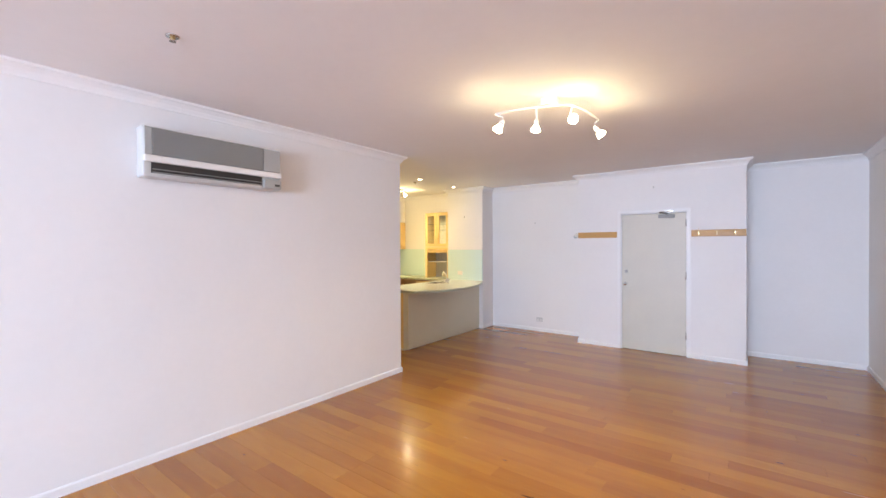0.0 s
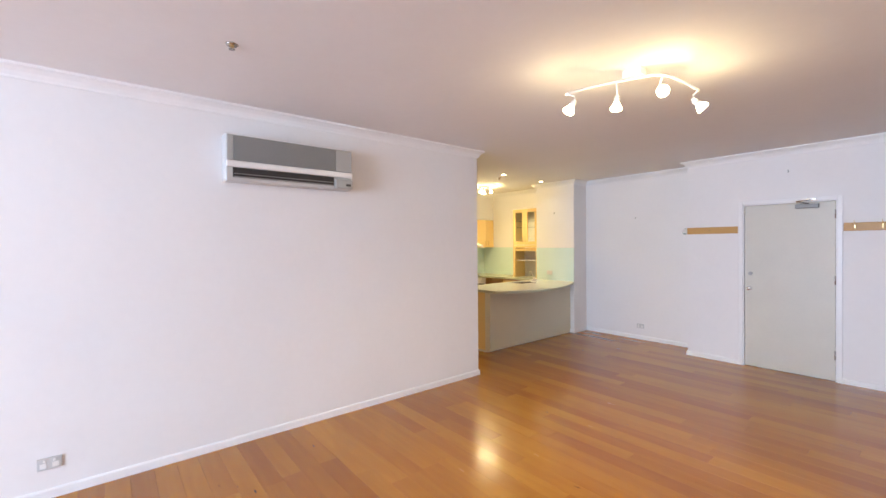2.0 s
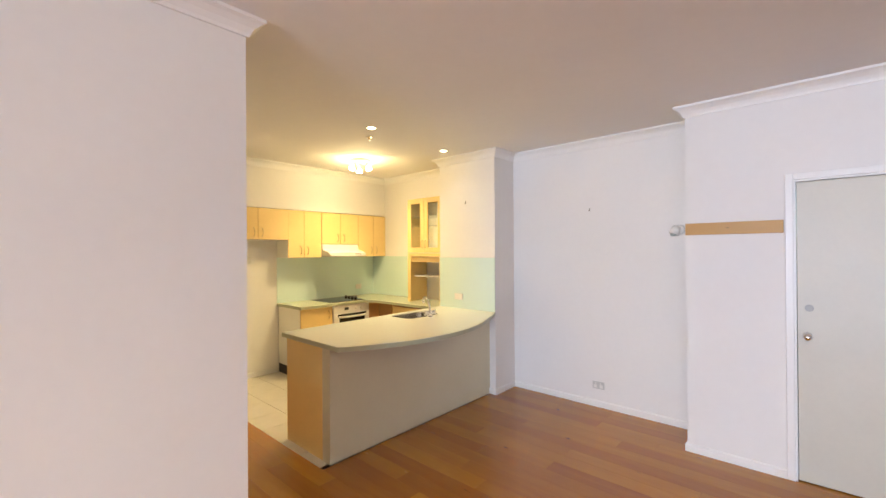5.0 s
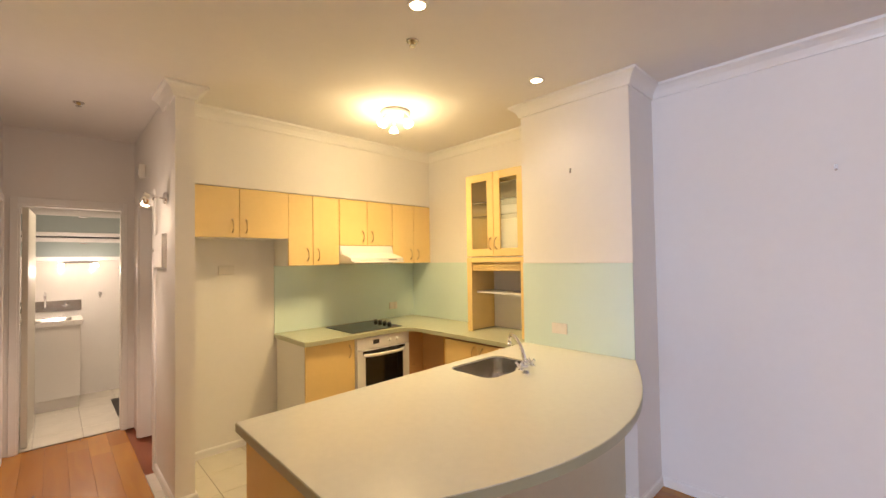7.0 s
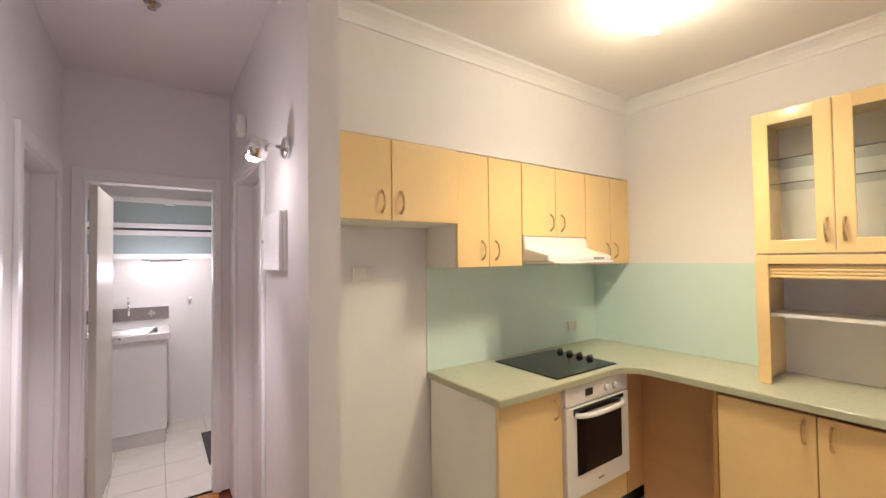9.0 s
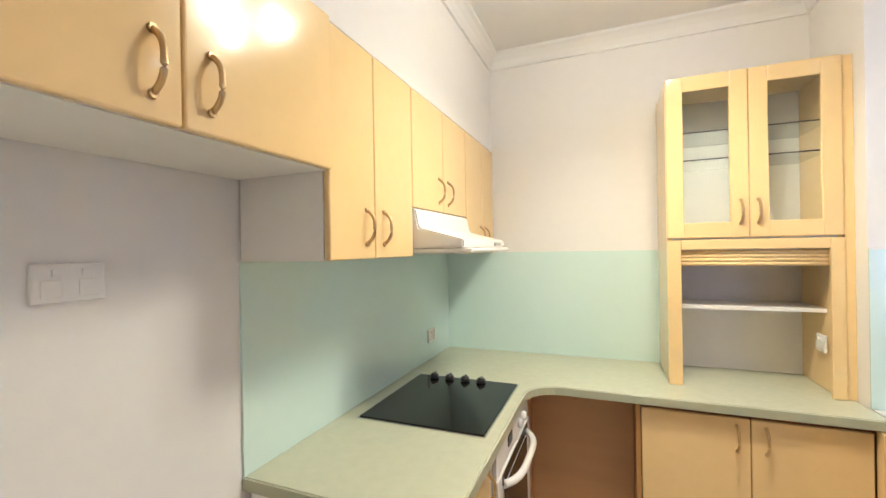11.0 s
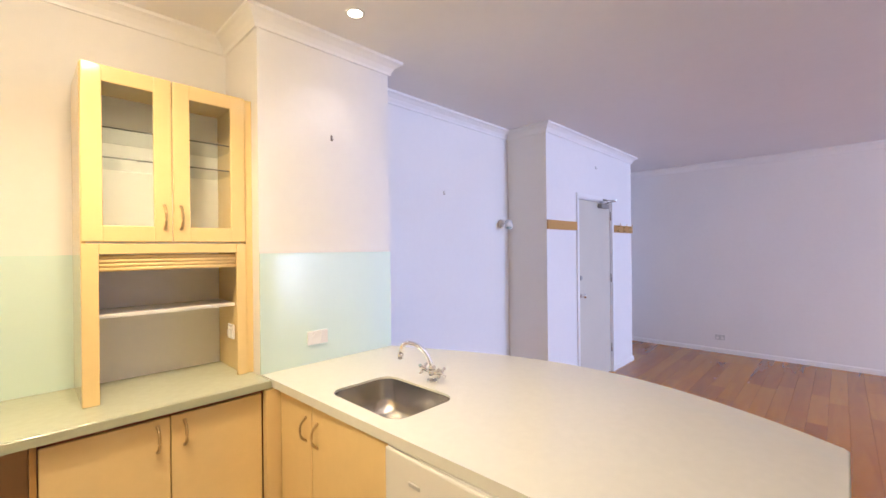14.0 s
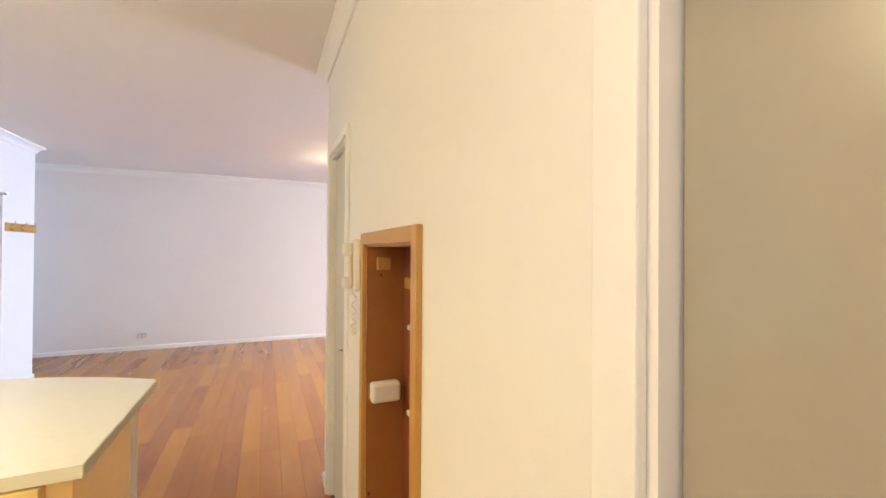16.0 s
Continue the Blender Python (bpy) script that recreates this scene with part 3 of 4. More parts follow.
def spot_bar():
    c = Vector((-0.08, 3.40, CEIL))
    t = thing("ceiling_spotlight_bar", c, "white curved ceiling bar with four lit spotlights", "ceiling light")
    part("ceiling_box", box(c.x - 0.06, c.x + 0.06, c.y - 0.045, c.y + 0.045, CEIL - 0.05, CEIL, 0.006), M_WHITE, t)
    heads = [(-0.353, 3.06, 2.445), (-0.18, 3.352, 2.475), (0.10, 3.40, 2.53), (0.216, 3.718, 2.455)]
    aims = [(-0.35, -0.4, -0.85), (-0.05, -0.1, -1), (0.62, -0.78, -0.3), (0.5, 0.5, -0.65)]
    ctrl = [Vector(p) for p in ((-0.42, 2.96), (-0.36, 3.05), (-0.20, 3.30), (c.x, c.y), (0.08, 3.44), (0.19, 3.70), (0.24, 3.80))]
    pts = []
    for k in range(1, len(ctrl) - 2):
        p0, p1, p2, p3 = ctrl[k - 1:k + 3]
        for i in range(8):
            s = i / 8
            q = 0.5 * (2 * p1 + (p2 - p0) * s + (2 * p0 - 5 * p1 + 4 * p2 - p3) * s * s + (3 * p1 - p0 - 3 * p2 + p3) * s ** 3)
            pts.append((q.x, q.y, CEIL - 0.058 - 0.10 * min(1, (q - c.xy).length / 0.45) ** 1.6))
    pts.append((ctrl[-2].x, ctrl[-2].y, CEIL - 0.145))
    part("bar", tube(pts, 0.009, flat=1.0), M_WHITE, t)
    bar = [Vector(p) for p in pts]
    for (hx, hy, hz), aim in zip(heads, aims):
        p = min(bar, key=lambda q: (q.x - hx) ** 2 + (q.y - hy) ** 2)
        tip = thing_head(t, p, Vector((hx, hy, hz)), Vector(aim).normalized())
        lamp("living_spot_light", "POINT", tip, 2.2, (1.0, 0.73, 0.36), 0.03)
        lamp("living_spot_beam", "SPOT", (hx, hy, hz - 0.06), 21, (1.0, 0.79, 0.50), 0.035)


def thing_head(t, p, q, aim):
    """A stem from p, a socket and a reflector lamp whose lit front is at q; returns a place just before it."""
    back = q - aim * 0.085
    top = Vector((back.x, back.y, min(p.z, back.z + 0.035)))
    b = tube([p, top, back], 0.006)
    ball(back, 0.014, bm=b)
    cyl(back, aim, 0.017, 0.02, 0.038, bm=b, bev=0.003)
    h = part("spot_head", b, M_WHITE, t)
    lampb = cyl(q - aim * 0.05, aim, 0.016, 0.037, 0.04)
    cyl(q - aim * 0.01, aim, 0.038, 0.033, 0.01, bm=lampb)
    part("bulb", lampb, M_BULB, h, "glowing reflector lamp")
    return q + aim * 0.05


spot_bar()


def spot_disc():
    c = Vector((-4.50, 6.46, CEIL))
    t = thing("ceiling_spotlight_disc", c, "round white ceiling plate with three lit spotlights", "ceiling light")
    part("ceiling_plate", cyl(c, (0, 0, -1), 0.12, 0.11, 0.028, bev=0.006, seg=36), M_WHITE, t)
    for a in (20, 150, 265):
        w = Vector((math.cos(radians(a)), math.sin(radians(a)), 0))
        q = c + w * 0.125 + Vector((0, 0, -0.13))
        tip = thing_head(t, c + w * 0.06 + Vector((0, 0, -0.025)), q, (w * 0.45 + Vector((0, 0, -1))).normalized())
        lamp("kitchen_spot_light", "POINT", tip, 4.2, WARM, 0.035)
        lamp("kitchen_spot_beam", "SPOT", tip, 32, WARM, 0.035)


spot_disc()

# ---- kitchen ----


def handle(parent, u, z, m, out=0.0, l=0.1):
    """A bowed brass pull, upright, on a front at depth out."""
    pts = []
    for i in range(13):
        s = -1 + i / 6
        pts.append((u, out + 0.028 * (1 - abs(s) ** 3.2), z + s * l / 2))
    h = tube(pts, 0.0055, seg=8)
    for s in (-1, 1):
        cyl((u, out, z + s * l / 2), (0, 1, 0), 0.008, 0.007, 0.006, bm=h, seg=12)
    return part("handle", h, M_BRASS, parent, "bowed brass pull handle", m=m)


def cabinet(name, way, x, y, u0, u1, z0, z1, depth, doors, label, group, handles, lip=0.02, top_gap=0.0, side=None, body_top=None):
    """doors: splits between u0 and u1; handles: per door (u, z) or None. Front plane at the frame's face; carcass behind it."""
    m = face(way, x, y)
    mid = m @ Vector(((u0 + u1) / 2, -depth / 2, z0))
    c = thing(name, mid, label, "cabinet", group)
    part("body", box(u0 + 0.001, u1 - 0.001, -depth, -lip - 0.001, z0, body_top or z1), side or M_CARC, c, m=m)
    for (a, b), hd in zip(zip(doors, doors[1:]), handles):
        d = part("door", box(a + 0.0015, b - 0.0015, -lip, 0, z0 + 0.001, z1 - 0.002 - top_gap, 0.005, seg=3), M_LAM, c, "glossy cream-yellow door", m=m)
        if hd:
            handle(d, hd[0], hd[1], m)
    return c


UF = -5.355
cabinet("wall_cabinet", "+x", UF + 0.015, 0, STUB_N + 0.005, 5.955, 1.745, 2.135, 0.32, (STUB_N + 0.005, 5.565, 5.955), "cream-yellow wall cabinet above the empty fridge recess", "wall cabinets", ((5.515, 1.835), (5.615, 1.835)), side=M_CARC)
cabinet("wall_cabinet", "+x", UF, 0, 5.958, 6.44, 1.515, 2.135, 0.305, (5.958, 6.18, 6.44), "tall cream-yellow wall cabinet beside the range hood", "wall cabinets", ((6.13, 1.61), (6.23, 1.61)))
cabinet("wall_cabinet", "+x", UF, 0, 6.442, 7.05, 1.695, 2.135, 0.305, (6.442, 6.745, 7.05), "short cream-yellow wall cabinet over the range hood", "wall cabinets", ((6.695, 1.785), (6.80, 1.785)))
cabinet("wall_cabinet", "+x", UF, 0, 7.052, 7.572, 1.515, 2.135, 0.305, (7.052, 7.335, 7.572), "cream-yellow wall cabinet in the kitchen corner", "wall cabinets", ((7.29, 1.61), (7.385, 1.61)))


def range_hood():
    h = thing("range_hood", (KW, 6.745, 1.53), "white slide-out range hood under a wall cabinet", "range hood")
    m = face("+x", KW, 0)
    prof = [(0, 1.545), (0, 1.692), (0.315, 1.692), (0.33, 1.62), (0.50, 1.575), (0.50, 1.545)]
    b = B()
    a0 = [b.verts.new((6.446, v, z)) for v, z in prof]
    a1 = [b.verts.new((7.044, v, z)) for v, z in prof]
    for i in range(6):
        b.faces.new((a0[i], a0[(i + 1) % 6], a1[(i + 1) % 6], a1[i]))
    b.faces.new(a0)
    b.faces.new(a1)
    bmesh.ops.recalc_face_normals(b, faces=b.faces)
    bmesh.ops.bevel(b, geom=b.edges[:], offset=0.006, segments=2, affect="EDGES")
    part("body", b, M_WHITE, h, m=m)
    part("visor", box(6.46, 7.03, 0.06, 0.525, 1.528, 1.544, 0.005), M_WHITE, h, m=m)
    part("filter", box(6.5, 6.99, 0.09, 0.45, 1.524, 1.528), M_LGREY, h, "grey filter underneath", m=m)
    part("switch", box(6.86, 6.96, 0.5, 0.506, 1.552, 1.566, 0.002), M_GREY, h, "grey slide switch", m=m)


range_hood()

BF = -5.075  # front of the base cabinets on the oven side
NF = 7.035   # front of the base cabinets below the hutch
PF = -3.752  # front of the sink cabinets
WT = 0.91
cabinet("base_cabinet", "+x", BF, 0, 5.97, 6.425, 0.12, 0.872, 0.575, (5.97, 6.425), "cream-yellow base cabinet beside the oven", "base cabinets", ((6.37, 0.77),))


def oven():
    u0, u1 = 6.43, 7.015
    o = thing("oven", (BF, (u0 + u1) / 2, 0.26), "white built-under electric oven with black glass door", "oven")
    m = face("+x", BF, 0)
    part("body", box(u0, u1, -0.55, -0.002, 0.27, 0.868), M_CARC, o, m=m)
    part("control_panel", box(u0 + 0.004, u1 - 0.004, 0, 0.018, 0.765, 0.866, 0.004), M_WHITE, o, m=m)
    part("clock", box(u0 + 0.17, u0 + 0.235, 0.018, 0.021, 0.80, 0.838), M_BPLAST, o, "dark clock display", m=m)
    for k in (0.36, 0.44):
        part("knob", cyl((u0 + k, 0.018, 0.815), (0, 1, 0), 0.02, 0.016, 0.02, bev=0.003), M_WHITE, o, m=m)
    d = part("oven_door", box(u0 + 0.004, u1 - 0.004, 0, 0.022, 0.272, 0.757, 0.005), M_WHITE, o, m=m)
    part("glass", box(u0 + 0.085, u1 - 0.085, 0.022, 0.026, 0.39, 0.70, 0.002), M_BLACK, d, "black oven window", m=m)
    part("vent_slot", box(u0 + 0.06, u1 - 0.06, 0.022, 0.025, 0.715, 0.75), M_BLACK, d, m=m)
    pts = [(u0 + 0.07 + (u1 - u0 - 0.14) * i / 12, 0.024 + 0.05 * (1 - abs(i / 6 - 1) ** 4), 0.715) for i in range(13)]
    part("door_handle", tube(pts, 0.014, seg=10), M_WHITE, d, "white bowed handle", m=m)
    part("badge", box(u0 + 0.27, u0 + 0.32, 0.0222, 0.0232, 0.32, 0.333), M_GREY, d, m=m)


oven()
fl = thing("filler_panel", (BF, 6.72, 0.12), "cream-yellow drawer front under the oven", "panel")
part("board", box(BF - 0.02, BF, 6.43, 7.015, 0.122, 0.262, 0.004), M_LAM, fl)
fl = thing("blind_cabinet_front", (BF, 7.3, 0.12), "tan-brown timber panel closing the cabinet corner", "panel")
part("board", box(BF - 0.02, BF, 7.018, 7.57, 0.122, 0.868, 0.003), M_TAN, fl)
kk = thing("kickboard", (BF - 0.05, 6.7, 0), "dark plinth board under the base cabinets", "kickboard")
part("board", box(BF - 0.065, BF - 0.05, 5.975, 7.55, 0.0, 0.119), M_KICK, kk)
part("end_board", box(KW + 0.01, BF - 0.066, 5.975, 5.99, 0.0, 0.119), M_KICK, kk)

cabinet("base_cabinet", "-y", 0, NF, -4.58, -3.80, 0.12, 0.868, 0.53, (-4.58, -4.19, -3.82), "cream-yellow double-door base cabinet below the hutch", "base cabinets", ((-4.235, 0.77), (-4.14, 0.77)), top_gap=0.016, side=M_RED)
part("edge_panel", box(-4.60, -4.582, NF, KN - 0.005, 0.0, 0.868), M_PINE, thing("cabinet_side", (-4.59, 7.3, 0), "timber side panel of the dishwasher space", "panel"))
part("board", box(BF + 0.001, -4.602, 7.20, 7.215, 0.0, 0.868), M_TAN, thing("back_panel", (-4.8, 7.2, 0), "tan-brown back panel of the empty appliance space", "panel"))
sc = cabinet("sink_cabinet", "-x", PF, 0, 6.175, 6.99, 0.12, 0.868, 0.60, (6.175, 6.69, 6.99), "cream-yellow double-door cabinet under the sink", "base cabinets", ((6.64, 0.745), (6.74, 0.745)), body_top=0.70)
part("top_rail", box(PF + 0.021, PF + 0.05, 6.176, 6.989, 0.701, 0.871), M_LAM, sc)
part("board", box(-3.818, PF + 0.018, 6.992, 7.034, 0.12, 0.868), M_LAM, thing("corner_filler", (PF, 7.0, 0.12), "cream-yellow filler strip in the cabinet corner", "panel"))


def dishwasher():
    u0, u1 = 5.57, 6.165
    d = thing("dishwasher", (PF, (u0 + u1) / 2, 0), "white dishwasher under the breakfast bar", "dishwasher")
    m = face("-x", PF, 0)
    part("body", box(u0, u1, -0.56, -0.002, 0.08, 0.868), M_WHITE, d, m=m)
    part("control_panel", box(u0 + 0.002, u1 - 0.002, 0, 0.014, 0.685, 0.866, 0.006), M_PLAST, d, m=m)
    part("display", box(u0 + 0.26, u0 + 0.33, 0.014, 0.017, 0.725, 0.78), M_BPLAST, d, "small black display", m=m)
    part("button", box(u0 + 0.42, u0 + 0.47, 0.014, 0.018, 0.78, 0.795, 0.002), M_LGREY, d, m=m)
    part("door", box(u0 + 0.002, u1 - 0.002, 0, 0.012, 0.12, 0.68, 0.006), M_PLAST, d, m=m)
    part("plinth", box(u0 + 0.002, u1 - 0.002, -0.06, -0.045, 0.0, 0.1), M_KICK, d, m=m)


dishwasher()


def peninsula_panel():
    p = thing("breakfast_bar_panel", (-3.3, 5.1, 0), "painted plaster back and end of the breakfast bar", "breakfast bar")
    b = box(-3.15, -3.05, 5.08, CY, 0, 0.866)
    part("back_panel", b, M_BAR, p)
    part("end_panel", box(-3.70, -3.151, 5.08, 5.14, 0, 0.866, 0.002), M_LAM, p, "cream laminate end panel")
    part("inner_panel", box(-3.735, -3.66, 5.141, 5.56, 0, 0.866, 0.002), M_LAM, p, "cream laminate side panel")


peninsula_panel()


def rounded(x0, x1, y0, y1, r, n=6):
    out = []
    for cx, cy, a in ((x1 - r, y1 - r, 0), (x0 + r, y1 - r, 90), (x0 + r, y0 + r, 180), (x1 - r, y0 + r, 270)):
        out += [(cx + r * math.cos(radians(a + 90 * k / n)), cy + r * math.sin(radians(a + 90 * k / n))) for k in range(n + 1)]
    return out


SX0, SX1, SY0, SY1 = -3.69, -3.36, 6.20, 6.66


def slab_with_hole(outline, hole, z0, z1):
    t = bmesh.new()
    rings = []
    for ring in (outline, hole):
        vs = [t.verts.new((x, y, z1)) for x, y in ring]
        rings.append((vs, [t.edges.new((vs[i], vs[(i + 1) % len(vs)])) for i in range(len(vs))]))
    bmesh.ops.triangle_fill(t, use_beauty=True, edges=rings[0][1] + rings[1][1])
    low = {v: t.verts.new((v.co.x, v.co.y, z0)) for vs, _ in rings for v in vs}
    for f in t.faces[:]:
        t.faces.new([low[v] for v in reversed(f.verts)])
    for vs, _ in rings:
        for i in range(len(vs)):
            a, b = vs[i], vs[(i + 1) % len(vs)]
            t.faces.new((a, b, low[b], low[a]))
    bmesh.ops.recalc_face_normals(t, faces=t.faces)
    return t


bow = []
for i in range(25):
    s = i / 24
    bow.append((-2.885 + (-2.972 + 2.885) * s + 0.325 * math.sin(math.pi * s ** 0.9), 5.055 + (CY - 0.002 - 5.055) * s))
outline = [(-3.725, 5.05), (-2.90, 5.045)] + bow + [(-3.785, CY - 0.002)]
wt = thing("worktop", (-3.3, 6.0, 0.87), "pale grey-green laminate breakfast bar top with a curved edge", "worktop")
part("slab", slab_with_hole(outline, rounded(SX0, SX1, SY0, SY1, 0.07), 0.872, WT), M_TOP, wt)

part("edge_band", sweep(outline[:-1], [(0, 0.874), (0.003, 0.874), (0.003, 0.907), (0, 0.907)]), M_EDGE, wt, "olive-green edge band")

r = 0.14
cc = (BF + 0.03 + r, NF - 0.03 - r)
L = [(KW + 0.002, 5.955), (BF + 0.03, 5.955)]
L += [(cc[0] - r * math.cos(radians(90 * k / 8)), cc[1] + r * math.sin(radians(90 * k / 8))) for k in range(9)]
L += [(-3.789, NF - 0.03), (-3.789, CY - 0.002), (CX0 - 0.004, CY - 0.002), (CX0 - 0.004, KN - 0.002), (KW + 0.002, KN - 0.002)]
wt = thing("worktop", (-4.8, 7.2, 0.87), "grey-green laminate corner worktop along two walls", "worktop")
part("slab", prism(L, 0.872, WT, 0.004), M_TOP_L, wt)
part("edge_band", sweep(L[:12], [(0, 0.874), (0.003, 0.874), (0.003, 0.907), (0, 0.907)]), M_EDGE, wt, "olive-green edge band")


def sink():
    s = thing("sink", ((SX0 + SX1) / 2, (SY0 + SY1) / 2, 0.74), "square undermounted stainless steel sink bowl", "sink")
    b = B()
    levels = ((0.0, 0.900, 0.07), (0.004, 0.82, 0.075), (0.012, 0.765, 0.08), (0.045, 0.745, 0.07), (0.13, 0.742, 0.01))
    rings = [[b.verts.new((x, y, z)) for x, y in rounded(SX0 + i, SX1 - i, SY0 + i, SY1 - i, r)] for i, z, r in levels]
    for a, c in zip(rings, rings[1:]):
        for k in range(len(a)):
            b.faces.new((a[k], a[(k + 1) % len(a)], c[(k + 1) % len(a)], c[k])).smooth = True
    b.faces.new(rings[-1])
    bmesh.ops.recalc_face_normals(b, faces=b.faces)
    bmesh.ops.reverse_faces(b, faces=b.faces)
    o = part("bowl", b, M_STEEL, s)
    part("drain", cyl((-3.51, 6.44, 0.742), (0, 0, 1), 0.032, 0.03, 0.004), M_CHROME, s, "chrome drain")


sink()


def tap():
    x, y = -3.29, 6.42
    t = thing("kitchen_tap", (x, y, WT), "chrome swan-neck mixer tap with two cross handles", "tap")
    b = cyl((x, y, WT), (0, 0, 1), 0.028, 0.024, 0.012)
    cyl((x, y, WT + 0.012), (0, 0, 1), 0.02, 0.018, 0.05, bm=b)
    ball((x, y, WT + 0.062), 0.02, bm=b)
    part("body", b, M_CHROME, t)
    dx, dy = -0.145, 0.05
    pts = [(x + dx * k, y + dy * k, WT + h) for k, h in ((0, 0.055), (0.04, 0.085), (0.14, 0.12), (0.28, 0.15), (0.44, 0.173), (0.6, 0.188), (0.76, 0.195), (0.88, 0.193), (0.96, 0.183), (1.0, 0.165), (1.01, 0.145))]
    part("spout", tube(pts, 0.0105, seg=12), M_CHROME, t)
    part("nozzle", cyl((x + dx * 1.01, y + dy * 1.01, WT + 0.15), (0, 0, -1), 0.013, 0.013, 0.022), M_CHROME, t)
    for s in (-1, 1):
        h = tube([(x, y, WT + 0.04), (x, y + s * 0.045, WT + 0.048)], 0.011)
        ball((x, y + s * 0.055, WT + 0.05), 0.014, bm=h)
        for k in range(4):
            a = radians(90 * k + 45)
            tube([(x, y + s * 0.055, WT + 0.05), (x + 0.03 * math.cos(a), y + s * 0.06, WT + 0.05 + 0.03 * math.sin(a))], [0.006, 0.009], bm=h)
        part("cross_handle", h, M_CHROME, t)


tap()


def cooktop():
    c = thing("cooktop", (-5.34, 6.69, WT), "black ceramic cooktop with four black knobs", "cooktop")
    part("frame", box(-5.588, -5.088, 6.408, 6.968, WT, WT + 0.004, 0.002), M_STEEL, c)
    part("glass", box(-5.581, -5.095, 6.415, 6.961, WT + 0.0045, WT + 0.008, 0.002), M_BLACK, c)
    for k in range(4):
        x = -5.49 + 0.078 * k
        b = cyl((x, 6.925, WT + 0.008), (0, 0, 1), 0.022, 0.019, 0.022, bev=0.004)
        box(x - 0.004, x + 0.004, 6.907, 6.943, WT + 0.029, WT + 0.034, bm=b)
        part("knob", b, M_BPLAST, c)


cooktop()
sp = thing("splashback", (-5, 7.5, WT), "glossy aqua splashback panels around the worktops", "splashback", kind="structure")
part("panel", box(KW, KW + 0.008, 5.955, KN - 0.009, WT + 0.001, 1.515), M_SPLASH, sp)
part("panel", box(KW, -4.445, KN - 0.008, KN, WT + 0.001, 1.515), M_SPLASH, sp)
part("panel", box(CX0, CX1, CY - 0.008, CY, WT + 0.001, 1.512), M_SPLASH, sp)
part("cap_strip", box(CX0, CX1, CY - 0.011, CY, 1.513, 1.519), M_WHITE, sp)


def hutch():
    x0, x1, yf = -4.45, -3.825, 7.22
    h = thing("kitchen_hutch", ((x0 + x1) / 2, 7.4, WT), "cream-yellow hutch with glass doors above an open roller-shutter bay", "cabinet")
    z0, z1, zm = WT + 0.001, 2.285, 1.568
    for a, b in ((x0, x0 + 0.018), (x1 - 0.018, x1)):
        part("side_panel", box(a, b, yf, KN - 0.01, z0, z1, 0.002), M_LAM, h)
    part("back_panel", box(x0 + 0.018, x1 - 0.018, KN - 0.02, KN - 0.01, z0, z1), M_CARC, h, "white back")
    part("top_panel", box(x0 + 0.018, x1 - 0.018, yf, KN - 0.02, z1 - 0.018, z1), M_LAM, h)
    part("middle_panel", box(x0 + 0.018, x1 - 0.018, yf + 0.002, KN - 0.02, zm - 0.009, zm + 0.009), M_CARC, h)
    part("shelf", box(x0 + 0.019, x1 - 0.019, yf + 0.09, KN - 0.021, 1.243, 1.26), M_WHITE, h, "white shelf")
    for z in (1.92, 2.045):
        part("glass_shelf", box(x0 + 0.02, x1 - 0.02, yf + 0.03, KN - 0.021, z, z + 0.005), M_GLASS, h, "thin glass shelf").visible_shadow = False
        part("shelf_edge", box(x0 + 0.02, x1 - 0.02, yf + 0.027, yf + 0.0295, z, z + 0.005), M_BPLAST, h, "dark glass shelf edge")
    for a, b in ((x0 + 0.0, x0 + 0.055), (x1 - 0.045, x1)):
        part("stile", box(a, b, yf - 0.02, yf - 0.001, z0, zm - 0.006, 0.003), M_LAM, h)
    part("rail", box(x0 + 0.055, x1 - 0.045, yf - 0.02, yf - 0.001, zm - 0.05, zm - 0.006, 0.003), M_LAM, h)
    for k in range(4):
        part("shutter_slat", cyl((x0 + 0.056, yf + 0.004, zm - 0.062 - 0.017 * k), (1, 0, 0), 0.009, 0.009, x1 - x0 - 0.102, seg=10), M_LAM, h)
    xm = (x0 + x1) / 2
    for a, b, s in ((x0, xm, 1), (xm, x1, -1)):
        a, b = a + 0.0015, b - 0.0015
        w, zb, zt = 0.068, zm + 0.001, z1 + 0.004
        d = box(a, a + w, yf - 0.021, yf - 0.001, zb, zt, 0.005)
        box(b - w, b, yf - 0.021, yf - 0.001, zb, zt, 0.005, bm=d)
        box(a + w - 0.004, b - w + 0.004, yf - 0.0205, yf - 0.001, zb, zb + w, 0.005, bm=d)
        box(a + w - 0.004, b - w + 0.004, yf - 0.0205, yf - 0.001, zt - w, zt, 0.005, bm=d)
        dd = part("glass_door", d, M_LAM, h, "cream-yellow glazed door")
        g = part("pane", box(a + w - 0.006, b - w + 0.006, yf - 0.013, yf - 0.009, zb + w - 0.006, zt - w + 0.006), M_GLASS, dd)
        g.visible_shadow = False
        handle(dd, (b - 0.03) if s > 0 else (a + 0.03), zb + 0.11, face("-y", 0, yf - 0.021))
    part("filler_strip", box(x1 + 0.001, CX0 - 0.001, yf - 0.01, yf + 0.01, z0, z1), M_LAM, h)
    return h


hutch()
power_point("-x", -3.849, 7.33, 1.11, "small white power point inside the hutch", M_WHITE, w=0.07)

# ---- hall ----


